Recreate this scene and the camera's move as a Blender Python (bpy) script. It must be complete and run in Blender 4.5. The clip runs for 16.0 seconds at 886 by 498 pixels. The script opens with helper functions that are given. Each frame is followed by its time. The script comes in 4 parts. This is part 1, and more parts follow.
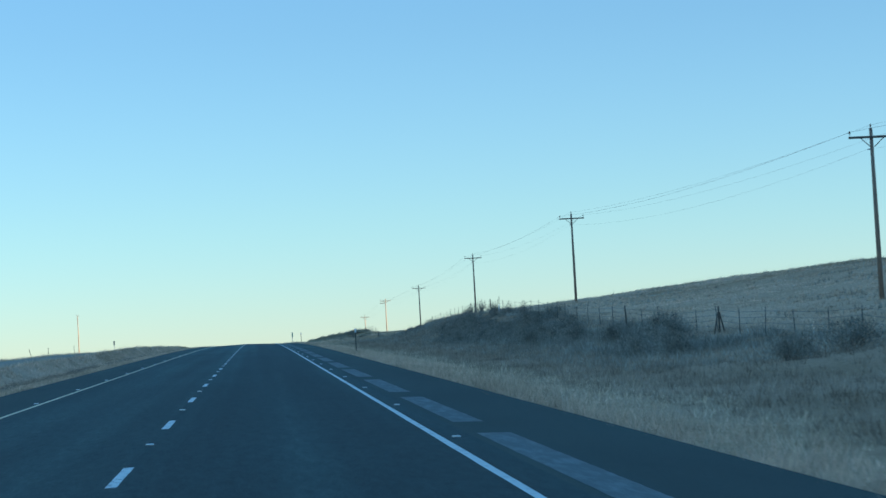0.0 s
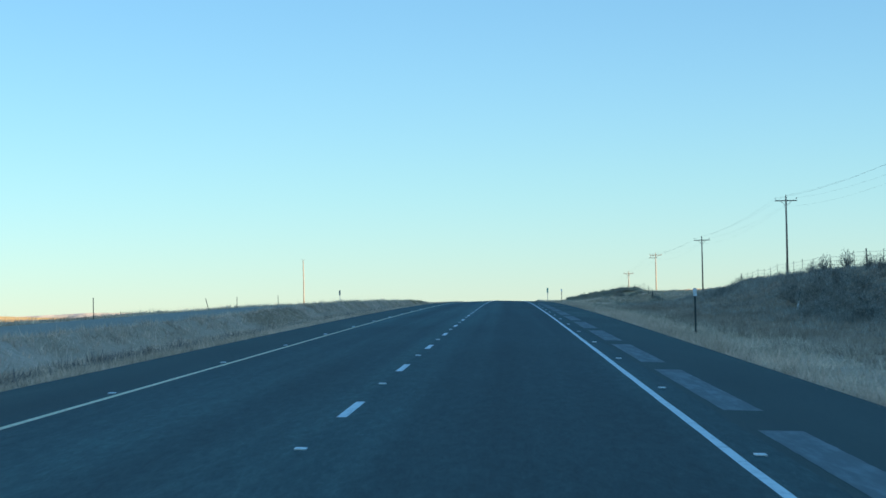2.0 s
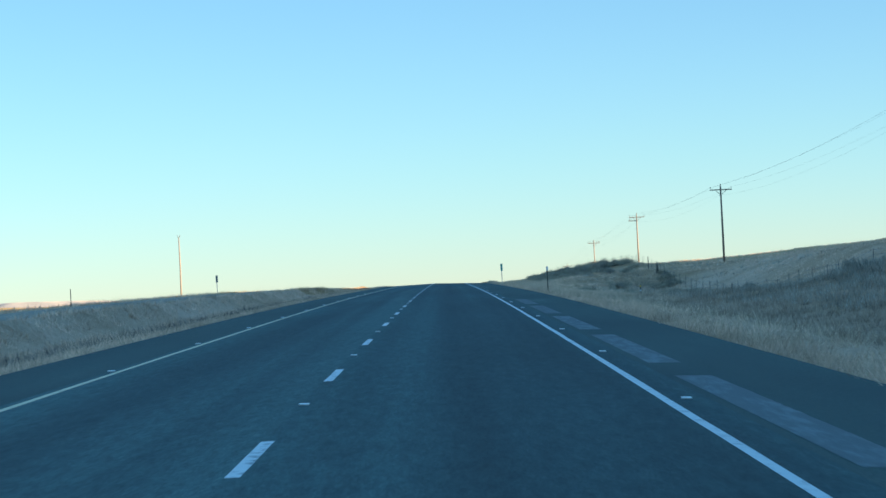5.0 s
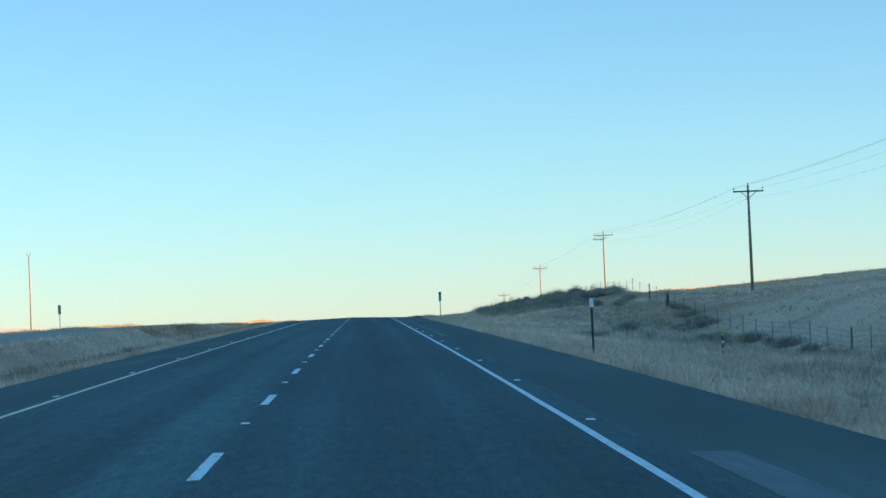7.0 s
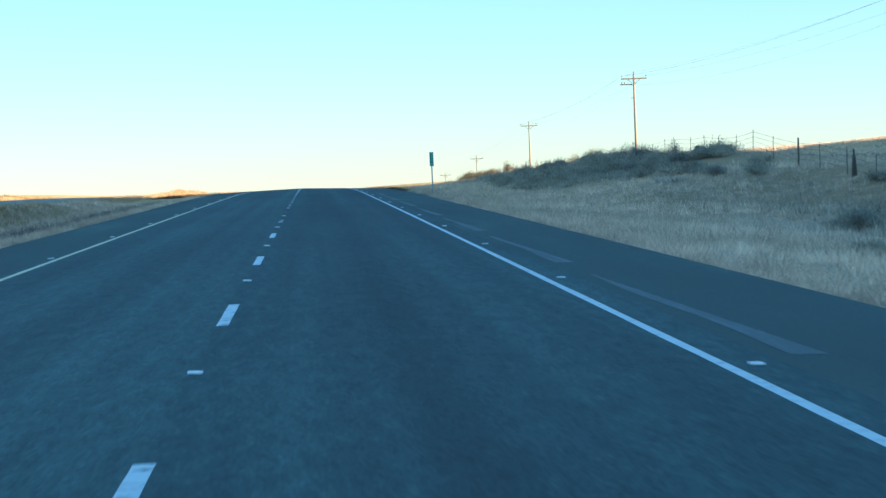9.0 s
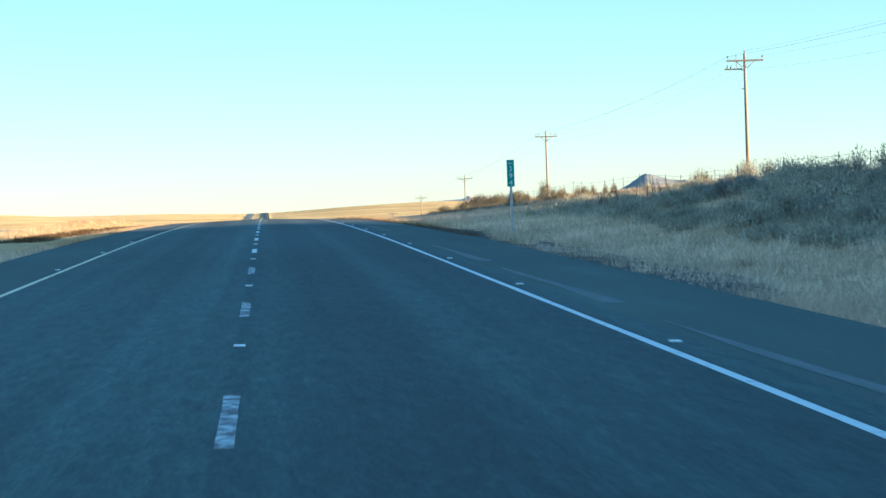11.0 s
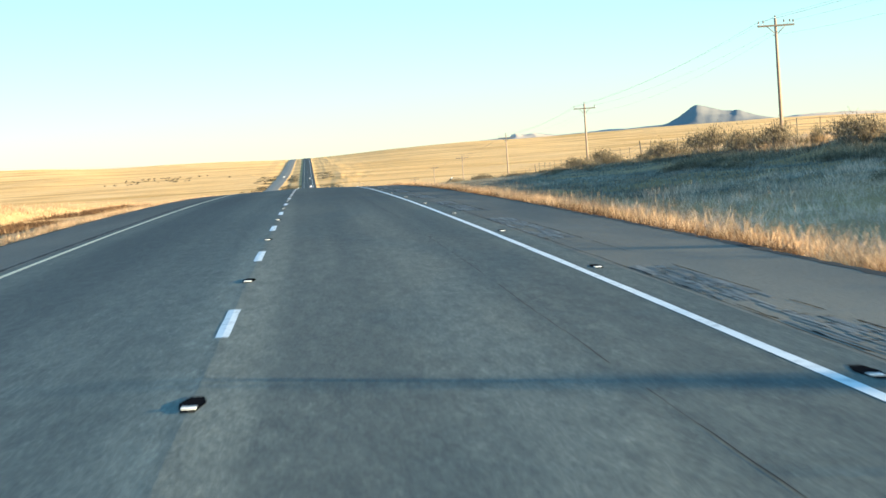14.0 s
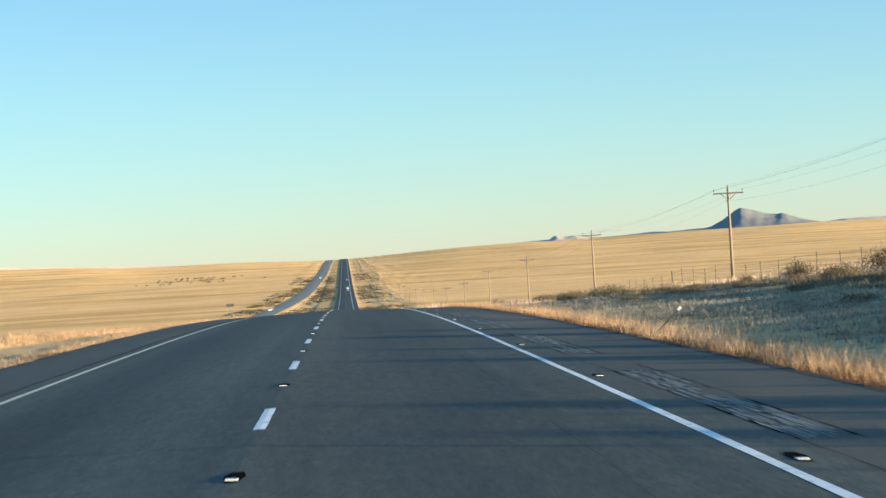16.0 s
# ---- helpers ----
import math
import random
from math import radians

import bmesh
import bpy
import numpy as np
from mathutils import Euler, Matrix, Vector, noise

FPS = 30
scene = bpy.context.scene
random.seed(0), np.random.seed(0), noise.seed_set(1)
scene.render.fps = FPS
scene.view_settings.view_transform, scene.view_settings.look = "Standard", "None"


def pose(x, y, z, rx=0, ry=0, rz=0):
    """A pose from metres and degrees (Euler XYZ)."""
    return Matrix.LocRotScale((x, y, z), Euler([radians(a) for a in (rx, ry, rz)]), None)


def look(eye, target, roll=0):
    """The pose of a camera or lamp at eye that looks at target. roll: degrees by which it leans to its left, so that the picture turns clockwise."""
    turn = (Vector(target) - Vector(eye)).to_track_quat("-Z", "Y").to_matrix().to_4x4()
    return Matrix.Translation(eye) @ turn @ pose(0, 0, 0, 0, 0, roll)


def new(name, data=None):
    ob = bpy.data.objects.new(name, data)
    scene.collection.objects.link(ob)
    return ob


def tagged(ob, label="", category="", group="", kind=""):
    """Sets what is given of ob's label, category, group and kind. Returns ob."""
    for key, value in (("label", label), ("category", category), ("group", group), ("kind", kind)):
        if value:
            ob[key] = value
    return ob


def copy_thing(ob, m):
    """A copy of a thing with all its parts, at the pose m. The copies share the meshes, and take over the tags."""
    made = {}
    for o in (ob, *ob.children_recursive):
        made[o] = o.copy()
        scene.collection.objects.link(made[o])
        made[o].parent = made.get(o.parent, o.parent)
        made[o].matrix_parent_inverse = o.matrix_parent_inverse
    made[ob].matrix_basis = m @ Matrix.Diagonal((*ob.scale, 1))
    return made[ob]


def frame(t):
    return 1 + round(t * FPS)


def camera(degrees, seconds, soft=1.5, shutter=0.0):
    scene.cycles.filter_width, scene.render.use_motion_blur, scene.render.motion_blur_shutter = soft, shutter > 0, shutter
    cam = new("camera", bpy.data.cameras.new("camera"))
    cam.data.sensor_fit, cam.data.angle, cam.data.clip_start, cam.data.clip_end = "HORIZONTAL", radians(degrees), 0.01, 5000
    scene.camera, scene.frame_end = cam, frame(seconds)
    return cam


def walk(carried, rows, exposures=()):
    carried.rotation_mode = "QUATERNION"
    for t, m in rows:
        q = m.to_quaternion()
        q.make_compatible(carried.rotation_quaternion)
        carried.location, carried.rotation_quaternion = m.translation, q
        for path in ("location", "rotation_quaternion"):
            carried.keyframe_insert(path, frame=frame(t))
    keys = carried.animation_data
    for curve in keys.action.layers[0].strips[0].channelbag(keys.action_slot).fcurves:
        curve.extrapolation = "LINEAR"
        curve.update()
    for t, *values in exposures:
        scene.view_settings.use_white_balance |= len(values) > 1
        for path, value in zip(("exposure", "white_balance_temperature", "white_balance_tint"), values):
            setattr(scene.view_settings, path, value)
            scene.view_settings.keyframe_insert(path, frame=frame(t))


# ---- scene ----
# The camera and its drive along the right-hand lane
cam = camera(22.68, 16.0, shutter=0.12)
PATH = [
    (0, pose(1.425, 23.80, 1.828, 92.929, 3.216, -4.755)),
    (0.5, pose(1.555, 41.39, 2.162, 92.827, 2.218, -3.963)),
    (1, pose(1.671, 59.07, 2.500, 92.590, 1.348, -2.672)),
    (1.5, pose(1.756, 76.70, 2.838, 92.183, 0.720, -0.906)),
    (2, pose(1.789, 94.27, 3.174, 92.019, 1.056, 1.717)),
    (2.5, pose(1.746, 111.87, 3.512, 92.079, 1.803, 1.816)),
    (3, pose(1.618, 129.55, 3.850, 92.524, 2.256, 0.863)),
    (3.5, pose(1.570, 147.36, 4.190, 93.109, 2.822, 0.538)),
    (6, pose(1.473, 235.51, 5.788, 90.415, 2.094, -0.873)),
    (6.5, pose(1.450, 253.26, 6.082, 91.308, 2.409, -2.415)),
    (7, pose(1.399, 270.97, 6.364, 92.009, 2.414, -1.990)),
    (7.5, pose(1.352, 288.78, 6.634, 90.072, 2.414, -1.691)),
    (8, pose(1.227, 306.40, 6.886, 88.194, 1.827, -2.585)),
    (10.5, pose(0.329, 393.79, 7.972, 88.914, 2.797, -4.172)),
    (11, pose(0.266, 410.58, 8.170, 88.942, 2.068, -4.607)),
    (11.5, pose(0.270, 427.89, 8.370, 88.952, 1.473, -4.932)),
    (12, pose(0.291, 445.11, 8.565, 88.830, 1.077, -4.024)),
    (12.5, pose(0.358, 462.28, 8.756, 88.361, 0.626, -1.139)),
    (13, pose(0.558, 480.06, 8.929, 87.732, 2.114, -0.809)),
    (13.5, pose(0.642, 497.68, 9.064, 86.864, 3.832, -2.084)),
    (14, pose(0.751, 515.18, 9.161, 87.436, 3.967, -3.517)),
    (14.5, pose(0.804, 532.80, 9.222, 88.192, 3.632, -3.910)),
    (15, pose(0.799, 550.29, 9.251, 89.045, 3.404, -3.323)),
    (15.5, pose(0.823, 567.99, 9.247, 89.706, 3.423, -2.836)),
    (16, pose(0.847, 585.67, 9.210, 90.133, 3.507, -2.553)),
]
EXPOSURES = [(0, 1.77, 5500, 0), (2.5, 1.81, 5500, 0), (3.5, 1.72, 5500, 0), (6, 1.98, 5500, 0), (7, 1.86, 5500, 0), (7.5, 1.80, 5500, 0), (8.2, 2.1, 5500, 0), (10.3, 2.22, 5450, -1), (12, 2.25, 5480, -3), (13, 2.19, 5500, -5), (14, 2.27, 5720, -4), (15, 1.94, 5780, -1), (16, 1.80, 5720, 0)]
walk(cam, PATH, EXPOSURES)

# World, sun and sky: a low sun to the right and a little behind
SUN_ELEVATION = radians(4.4)
SUN_AZIMUTH = math.atan2(-0.37, 1.0)          # angle of the sun's bearing from +x
world = bpy.data.worlds.new("sky")
world.use_nodes = True
scene.world = world
wn = world.node_tree.nodes
sky = wn.new("ShaderNodeTexSky")
sky.sky_type = "NISHITA"
sky.sun_disc = False
sky.sun_elevation = SUN_ELEVATION
sky.sun_rotation = math.pi / 2 - SUN_AZIMUTH
sky.altitude = 1900.0
sky.air_density = 1.0
sky.dust_density = 0.08
sky.ozone_density = 1.5
wn["Background"].inputs["Strength"].default_value = 0.064
haze = wn.new("ShaderNodeMix")              # pale blue scattered light over the whole sky
haze.data_type, haze.blend_type = "RGBA", "ADD"
haze.inputs[0].default_value = 1.0
spot = wn.new("ShaderNodeTexCoord")         # scattered light by height, raised overhead out of view to light the ground
split = wn.new("ShaderNodeSeparateXYZ")
fade = wn.new("ShaderNodeValToRGB")
fade.color_ramp.elements[0].position, fade.color_ramp.elements[0].color = 0.0, (0.56, 0.62, 1.12, 1.0)
for place, tone in ((0.06, (0.47, 0.645, 0.88, 1.0)), (0.15, (0.36, 0.515, 0.735, 1.0))):
    fade.color_ramp.elements.new(place).color = tone
fade.color_ramp.elements[-1].position, fade.color_ramp.elements[-1].color = 0.62, (0.29, 0.90, 1.70, 1.0)
world.node_tree.links.new(spot.outputs["Generated"], split.inputs[0])
world.node_tree.links.new(split.outputs[2], fade.inputs[0])
world.node_tree.links.new(fade.outputs[0], haze.inputs[7])
clear = wn.new("ShaderNodeMix")             # cool, clear winter air
clear.data_type, clear.blend_type = "RGBA", "MULTIPLY"
clear.inputs[0].default_value = 1.0
air = wn.new("ShaderNodeValToRGB")
air.color_ramp.elements[0].position, air.color_ramp.elements[0].color = 0.0, (0.835, 0.965, 1.22, 1.0)
air.color_ramp.elements[1].position, air.color_ramp.elements[1].color = 0.07, (0.86, 0.985, 1.13, 1.0)
world.node_tree.links.new(split.outputs[2], air.inputs[0])
world.node_tree.links.new(air.outputs[0], clear.inputs[7])
world.node_tree.links.new(sky.outputs[0], clear.inputs[6])
world.node_tree.links.new(clear.outputs[2], haze.inputs[6])
world.node_tree.links.new(haze.outputs[2], wn["Background"].inputs["Color"])
sun_data = bpy.data.lights.new("sun", "SUN")
sun_data.energy = 5.0
sun_data.angle = radians(0.3)
sun_data.color = (1.0, 0.73, 0.45)
sun = new("sun", sun_data)
sun_way = Vector((math.cos(SUN_ELEVATION) * math.cos(SUN_AZIMUTH), math.cos(SUN_ELEVATION) * math.sin(SUN_AZIMUTH), math.sin(SUN_ELEVATION)))
sun.matrix_world = look(sun_way * 200.0, (0, 0, 0))

# ---- materials ----


class Nodes:
    """A small builder for node materials."""

    def __init__(self, name, rough=0.8, metal=0.0, specular=0.3):
        self.material = bpy.data.materials.new(name)
        self.material.use_nodes = True
        self.tree = self.material.node_tree
        self.shader = self.tree.nodes["Principled BSDF"]
        self.shader.inputs["Roughness"].default_value = rough
        self.shader.inputs["Metallic"].default_value = metal
        self.shader.inputs["Specular IOR Level"].default_value = specular
        self.coords = self.tree.nodes.new("ShaderNodeTexCoord").outputs["Object"]

    def link(self, a, b):
        self.tree.links.new(a, b)
        return b

    def scaled(self, x, y, z):
        m = self.tree.nodes.new("ShaderNodeMapping")
        m.inputs["Scale"].default_value = (x, y, z)
        self.link(self.coords, m.inputs["Vector"])
        return m.outputs[0]

    def noise(self, scale, detail=4.0, stretch=(1, 1, 1), rough=0.55):
        n = self.tree.nodes.new("ShaderNodeTexNoise")
        n.inputs["Scale"].default_value = scale
        n.inputs["Detail"].default_value = detail
        n.inputs["Roughness"].default_value = rough
        self.link(self.scaled(*stretch), n.inputs["Vector"])
        return n.outputs["Fac"]

    def ramp(self, fac, stops):
        r = self.tree.nodes.new("ShaderNodeValToRGB")
        el = r.color_ramp.elements
        while len(el) < len(stops):
            el.new(0.5)
        for e, (p, c) in zip(el, stops):
            e.position = p
            e.color = (*c, 1.0)
        self.link(fac, r.inputs["Fac"])
        return r.outputs["Color"]

    def mix(self, fac, a, b, mode="MIX"):
        m = self.tree.nodes.new("ShaderNodeMix")
        m.data_type, m.blend_type = "RGBA", mode
        for value, socket in ((fac, m.inputs[0]), (a, m.inputs[6]), (b, m.inputs[7])):
            if hasattr(value, "links"):
                self.link(value, socket)
            elif isinstance(value, tuple):
                socket.default_value = (*value, 1.0)
            else:
                socket.default_value = value
        return m.outputs[2]

    def road_tone(self, old=(1.55, 1.51, 1.33), first=1.0):
        """Painted tone along the road: darker start, blue shade, then sunlight on older pavement."""
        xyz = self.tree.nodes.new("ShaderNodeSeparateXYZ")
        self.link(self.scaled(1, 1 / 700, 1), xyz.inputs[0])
        start_tone, mid = (0.60 * first, 0.98 * first, 1.0 * first), (0.92 * first, 1.47 * first, 1.49 * first)
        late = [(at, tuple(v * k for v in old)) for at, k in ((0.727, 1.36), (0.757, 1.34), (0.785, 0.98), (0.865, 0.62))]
        return self.ramp(xyz.outputs[1], [(0.13, start_tone), (0.30, mid), (0.721, mid)] + late)

    def island(self):
        return self.tree.nodes.new("ShaderNodeNewGeometry").outputs["Random Per Island"]

    def random(self):
        return self.tree.nodes.new("ShaderNodeObjectInfo").outputs["Random"]

    def bump(self, height, strength=0.3, distance=0.02):
        b = self.tree.nodes.new("ShaderNodeBump")
        b.inputs["Strength"].default_value = strength
        b.inputs["Distance"].default_value = distance
        self.link(height, b.inputs["Height"])
        self.link(b.outputs[0], self.shader.inputs["Normal"])

    def colour(self, c):
        s = self.shader.inputs["Base Color"]
        if isinstance(c, tuple):
            s.default_value = (*c, 1.0)
        else:
            self.link(c, s)
        return self.material


def plain(name, c, rough=0.7, metal=0.0, vary=0.18, scale=9.0):
    n = Nodes(name, rough, metal)
    dark = tuple(v * (1 - vary) for v in c)
    light = tuple(min(1, v * (1 + vary)) for v in c)
    n.bump(n.noise(scale * 8, 3), 0.15, 0.005)
    return n.colour(n.ramp(n.noise(scale, 5), [(0.3, dark), (0.7, light)]))


def asphalt_material():
    n = Nodes("asphalt", 0.75, 0, 0.22)
    lanes = n.noise(1.0, 3, (0.85, 0.006, 0.2))
    base = n.ramp(lanes, [(0.32, (0.032, 0.036, 0.036)), (0.5, (0.047, 0.052, 0.050)), (0.68, (0.072, 0.077, 0.071))])
    stains = n.ramp(n.noise(0.22, 6, (1, 0.25, 1)), [(0.25, (0.72, 0.72, 0.72)), (0.6, (1.0, 1.0, 1.0)), (0.85, (1.15, 1.13, 1.1))])
    grain = n.ramp(n.noise(30, 5, rough=0.85), [(0.32, (0.52, 0.52, 0.52)), (0.5, (0.97, 0.97, 0.97)), (0.70, (1.75, 1.72, 1.68))])
    fleck = n.ramp(n.noise(34, 5, (1, 0.4, 1), 0.85), [(0.36, (0.60, 0.60, 0.60)), (0.52, (1.0, 1.0, 1.0)), (0.68, (1.7, 1.68, 1.62))])
    base = n.mix(0.85, base, fleck, "MULTIPLY")
    scuff = n.ramp(n.noise(9, 6, (1, 0.16, 1), 0.75), [(0.34, (0.66, 0.66, 0.67)), (0.52, (1.0, 1.0, 1.0)), (0.68, (1.36, 1.35, 1.32))])
    base = n.mix(0.9, base, scuff, "MULTIPLY")
    base = n.mix(1.0, base, n.road_tone(), "MULTIPLY")
    across = n.tree.nodes.new("ShaderNodeSeparateXYZ")
    n.link(n.scaled(.1, 1, 1), across.inputs[0])
    shifted = n.tree.nodes.new("ShaderNodeMath")
    shifted.inputs[1].default_value = .5
    n.link(across.outputs[0], shifted.inputs[0])
    base = n.mix(1.0, base, n.ramp(shifted.outputs[0], [(0.494, (1.22, 1.20, 1.17)), (0.497, (1, 1, 1))]), "MULTIPLY")      # the passing lane is paler
    n.bump(n.noise(60, 4, rough=0.8), 0.38, 0.010)
    return n.colour(n.mix(1.0, n.mix(1.0, base, stains, "MULTIPLY"), grain, "MULTIPLY"))


def shoulder_material():
    n = Nodes("worn_shoulder_asphalt", 0.75, 0, 0.22)
    base = n.ramp(n.noise(0.5, 5, (1, 0.12, 1)), [(0.25, (0.052, 0.050, 0.044)), (0.6, (0.081, 0.076, 0.064)), (0.85, (0.15, 0.13, 0.105))])
    grain = n.ramp(n.noise(45, 3), [(0.3, (0.5, 0.5, 0.5)), (0.7, (1.5, 1.48, 1.45))])
    n.bump(n.noise(40, 4), 0.6, 0.012)
    return n.colour(n.mix(1.0, n.mix(1.0, base, n.road_tone((1.54, 1.49, 1.36), 0.76), "MULTIPLY"), grain, "MULTIPLY"))


def line_material(name, c, left=0.55, gone=0.32):
    n = Nodes(name, 0.6, 0, 0.4)
    worn = tuple(v * left for v in c)
    wear = n.ramp(n.noise(8, 6, (1.0, 1.1, 1)), [(gone, worn), (gone + 0.14, c), (0.9, tuple(min(1, v * 1.08) for v in c))])
    n.bump(n.noise(60, 2), 0.2, 0.004)
    return n.colour(wear)


def ground_material():
    n = Nodes("dry_grassland_soil", 0.95, 0, 0.1)
    n.shader.inputs["Sheen Weight"].default_value = 0.22      # standing dry stalks
    n.shader.inputs["Sheen Roughness"].default_value = 0.6
    n.shader.inputs["Sheen Tint"].default_value = (1.0, 0.68, 0.25, 1.0)
    broad = n.ramp(n.noise(0.012, 6, (1, 1, 1)), [(0.3, (0.47, 0.275, 0.145)), (0.5, (0.585, 0.36, 0.20)), (0.7, (0.67, 0.44, 0.262))])
    patches = n.ramp(n.noise(0.16, 7), [(0.28, (0.45, 0.42, 0.36)), (0.45, (0.86, 0.85, 0.8)), (0.75, (1.12, 1.1, 1.05))])
    streaks = n.ramp(n.noise(0.0065, 6, (0.5, 1.5, 1), 0.6), [(0.38, (0.40, 0.35, 0.29)), (0.52, (1, 1, 1))])
    fine = n.ramp(n.noise(5, 6), [(0.25, (0.55, 0.52, 0.48)), (0.7, (1.15, 1.13, 1.1))])
    n.bump(n.noise(3.0, 7), 0.8, 0.15)
    c = n.mix(0.6, broad, patches, "MULTIPLY")
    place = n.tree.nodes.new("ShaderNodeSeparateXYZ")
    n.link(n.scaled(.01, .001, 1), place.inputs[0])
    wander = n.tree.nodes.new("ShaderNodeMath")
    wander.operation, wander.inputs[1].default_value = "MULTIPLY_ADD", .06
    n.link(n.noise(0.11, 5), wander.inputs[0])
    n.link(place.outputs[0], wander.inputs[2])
    # darker bank soil, with the third bank's shade painted into the colour
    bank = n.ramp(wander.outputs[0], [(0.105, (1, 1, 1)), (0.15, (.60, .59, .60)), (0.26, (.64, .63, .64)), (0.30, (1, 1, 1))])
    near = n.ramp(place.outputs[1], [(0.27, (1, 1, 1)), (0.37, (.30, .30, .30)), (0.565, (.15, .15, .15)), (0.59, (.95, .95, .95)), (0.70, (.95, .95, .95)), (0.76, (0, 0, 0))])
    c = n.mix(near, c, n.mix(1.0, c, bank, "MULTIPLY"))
    shade_cast = n.ramp(place.outputs[1], [(0.43, (1.03, 1.20, 1.72)), (0.495, (1, 1, 1))])      # cool grey cast of shade painted onto the grassland before the crest
    c = n.mix(1.0, c, shade_cast, "MULTIPLY")
    c = n.mix(0.9, c, streaks, "MULTIPLY")
    return n.colour(n.mix(0.8, c, fine, "MULTIPLY"))


def blade_material(name, low, mid, high):
    n = Nodes(name, 0.8, 0, 0.15)
    n.shader.inputs["Subsurface Weight"].default_value = 0.0
    patch = n.ramp(n.noise(0.12, 5), [(0.3, (0.62, 0.6, 0.56)), (0.65, (1.1, 1.08, 1.05))])
    tuft = n.ramp(n.noise(1.5, 4), [(0.32, (0.46, 0.44, 0.42)), (0.50, (1.0, 0.99, 0.97)), (0.70, (1.36, 1.35, 1.32))])
    c = n.mix(1.0, n.ramp(n.island(), [(0.0, low), (0.5, mid), (1.0, high)]), n.mix(1.0, patch, tuft, "MULTIPLY"), "MULTIPLY")
    thin = n.tree.nodes.new("ShaderNodeBsdfTranslucent")      # light passes through thin dry blades
    both = n.tree.nodes.new("ShaderNodeMixShader")
    both.inputs[0].default_value = 0.42
    n.link(c, thin.inputs["Color"])
    n.link(n.shader.outputs[0], both.inputs[1])
    n.link(thin.outputs[0], both.inputs[2])
    n.link(both.outputs[0], n.tree.nodes["Material Output"].inputs["Surface"])
    return n.colour(c)


def wood_material(name, a, b):
    n = Nodes(name, 0.85, 0, 0.2)
    grain = n.noise(6, 6, (6, 6, 0.35))
    n.bump(grain, 0.5, 0.01)
    return n.colour(n.ramp(grain, [(0.3, a), (0.7, b)]))


def mountain_material(name, low, mid, high, dry_grass=0.0):
    n = Nodes(name, 0.95, 0, 0.1)
    c = n.ramp(n.noise(0.012, 7), [(0.3, low), (0.55, mid), (0.8, high)])
    n.shader.inputs["Sheen Weight"].default_value = dry_grass
    n.shader.inputs["Sheen Tint"].default_value = (1.0, 0.72, 0.42, 1.0)
    n.bump(n.noise(0.03, 8), 0.5, 3.0)
    return n.colour(c)


ASPHALT = asphalt_material()
SHOULDER = shoulder_material()
WHITE_LINE = line_material("white_road_paint", (0.70, 0.70, 0.67))
DASH_PAINT = line_material("worn_dash_paint", (0.72, 0.72, 0.69), 0.16)
FADED_PAINT = line_material("faded_dash_paint", (0.60, 0.61, 0.60), 0.10, 0.46)
YELLOW_LINE = line_material("yellow_road_paint", (0.74, 0.60, 0.36))
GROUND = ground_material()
GRASS = blade_material("dry_grass_blades", (0.610, 0.440, 0.322), (0.800, 0.595, 0.445), (0.920, 0.720, 0.545))
GRASS_RED = blade_material("rusty_grass_blades", (0.31, 0.18, 0.082), (0.46, 0.31, 0.148), (0.60, 0.44, 0.235))
SAGE = blade_material("sagebrush_leaves", (0.270, 0.257, 0.223), (0.400, 0.376, 0.326), (0.550, 0.515, 0.442))
STRAW = blade_material("flattened_straw", (0.620, 0.480, 0.345), (0.840, 0.660, 0.480), (0.950, 0.790, 0.600))
BANK = blade_material("dull_bank_grass", (0.330, 0.260, 0.202), (0.470, 0.377, 0.295), (0.630, 0.514, 0.400))
FORB = blade_material("grey_forb_leaves", (0.320, 0.292, 0.248), (0.440, 0.406, 0.347), (0.570, 0.529, 0.450))
STUBBLE = blade_material("brown_stubble", (0.20, 0.15, 0.11), (0.32, 0.25, 0.19), (0.46, 0.37, 0.29))
# weed colour darkened to carry the shade of the third bank
SHADED_FORB = blade_material("shade_dulled_weeds", (0.185, 0.183, 0.162), (0.255, 0.249, 0.217), (0.345, 0.331, 0.285))
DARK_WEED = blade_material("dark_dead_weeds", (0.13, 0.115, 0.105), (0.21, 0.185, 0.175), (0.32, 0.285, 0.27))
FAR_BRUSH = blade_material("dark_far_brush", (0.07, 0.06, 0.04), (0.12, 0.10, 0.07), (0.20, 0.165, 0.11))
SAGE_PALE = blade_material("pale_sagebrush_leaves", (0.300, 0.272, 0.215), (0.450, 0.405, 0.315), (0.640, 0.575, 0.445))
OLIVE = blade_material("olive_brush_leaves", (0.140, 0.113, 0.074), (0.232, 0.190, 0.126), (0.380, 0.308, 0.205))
BANK_PALE = blade_material("pale_bank_grass", (0.630, 0.475, 0.345), (0.840, 0.640, 0.470), (0.950, 0.770, 0.590))
TWIG = plain("brush_twigs", (0.23, 0.19, 0.155), 0.9)
POLE_WOOD = wood_material("weathered_pole_wood", (0.20, 0.145, 0.105), (0.35, 0.26, 0.195))
ARM_WOOD = wood_material("crossarm_wood", (0.10, 0.085, 0.07), (0.19, 0.16, 0.135))
GOLD = blade_material("golden_grass_blades", (0.46, 0.27, 0.14), (0.65, 0.44, 0.26), (0.79, 0.59, 0.39))
CLUMP = blade_material("dead_brown_tufts", (0.075, 0.04, 0.022), (0.15, 0.085, 0.045), (0.26, 0.155, 0.08))
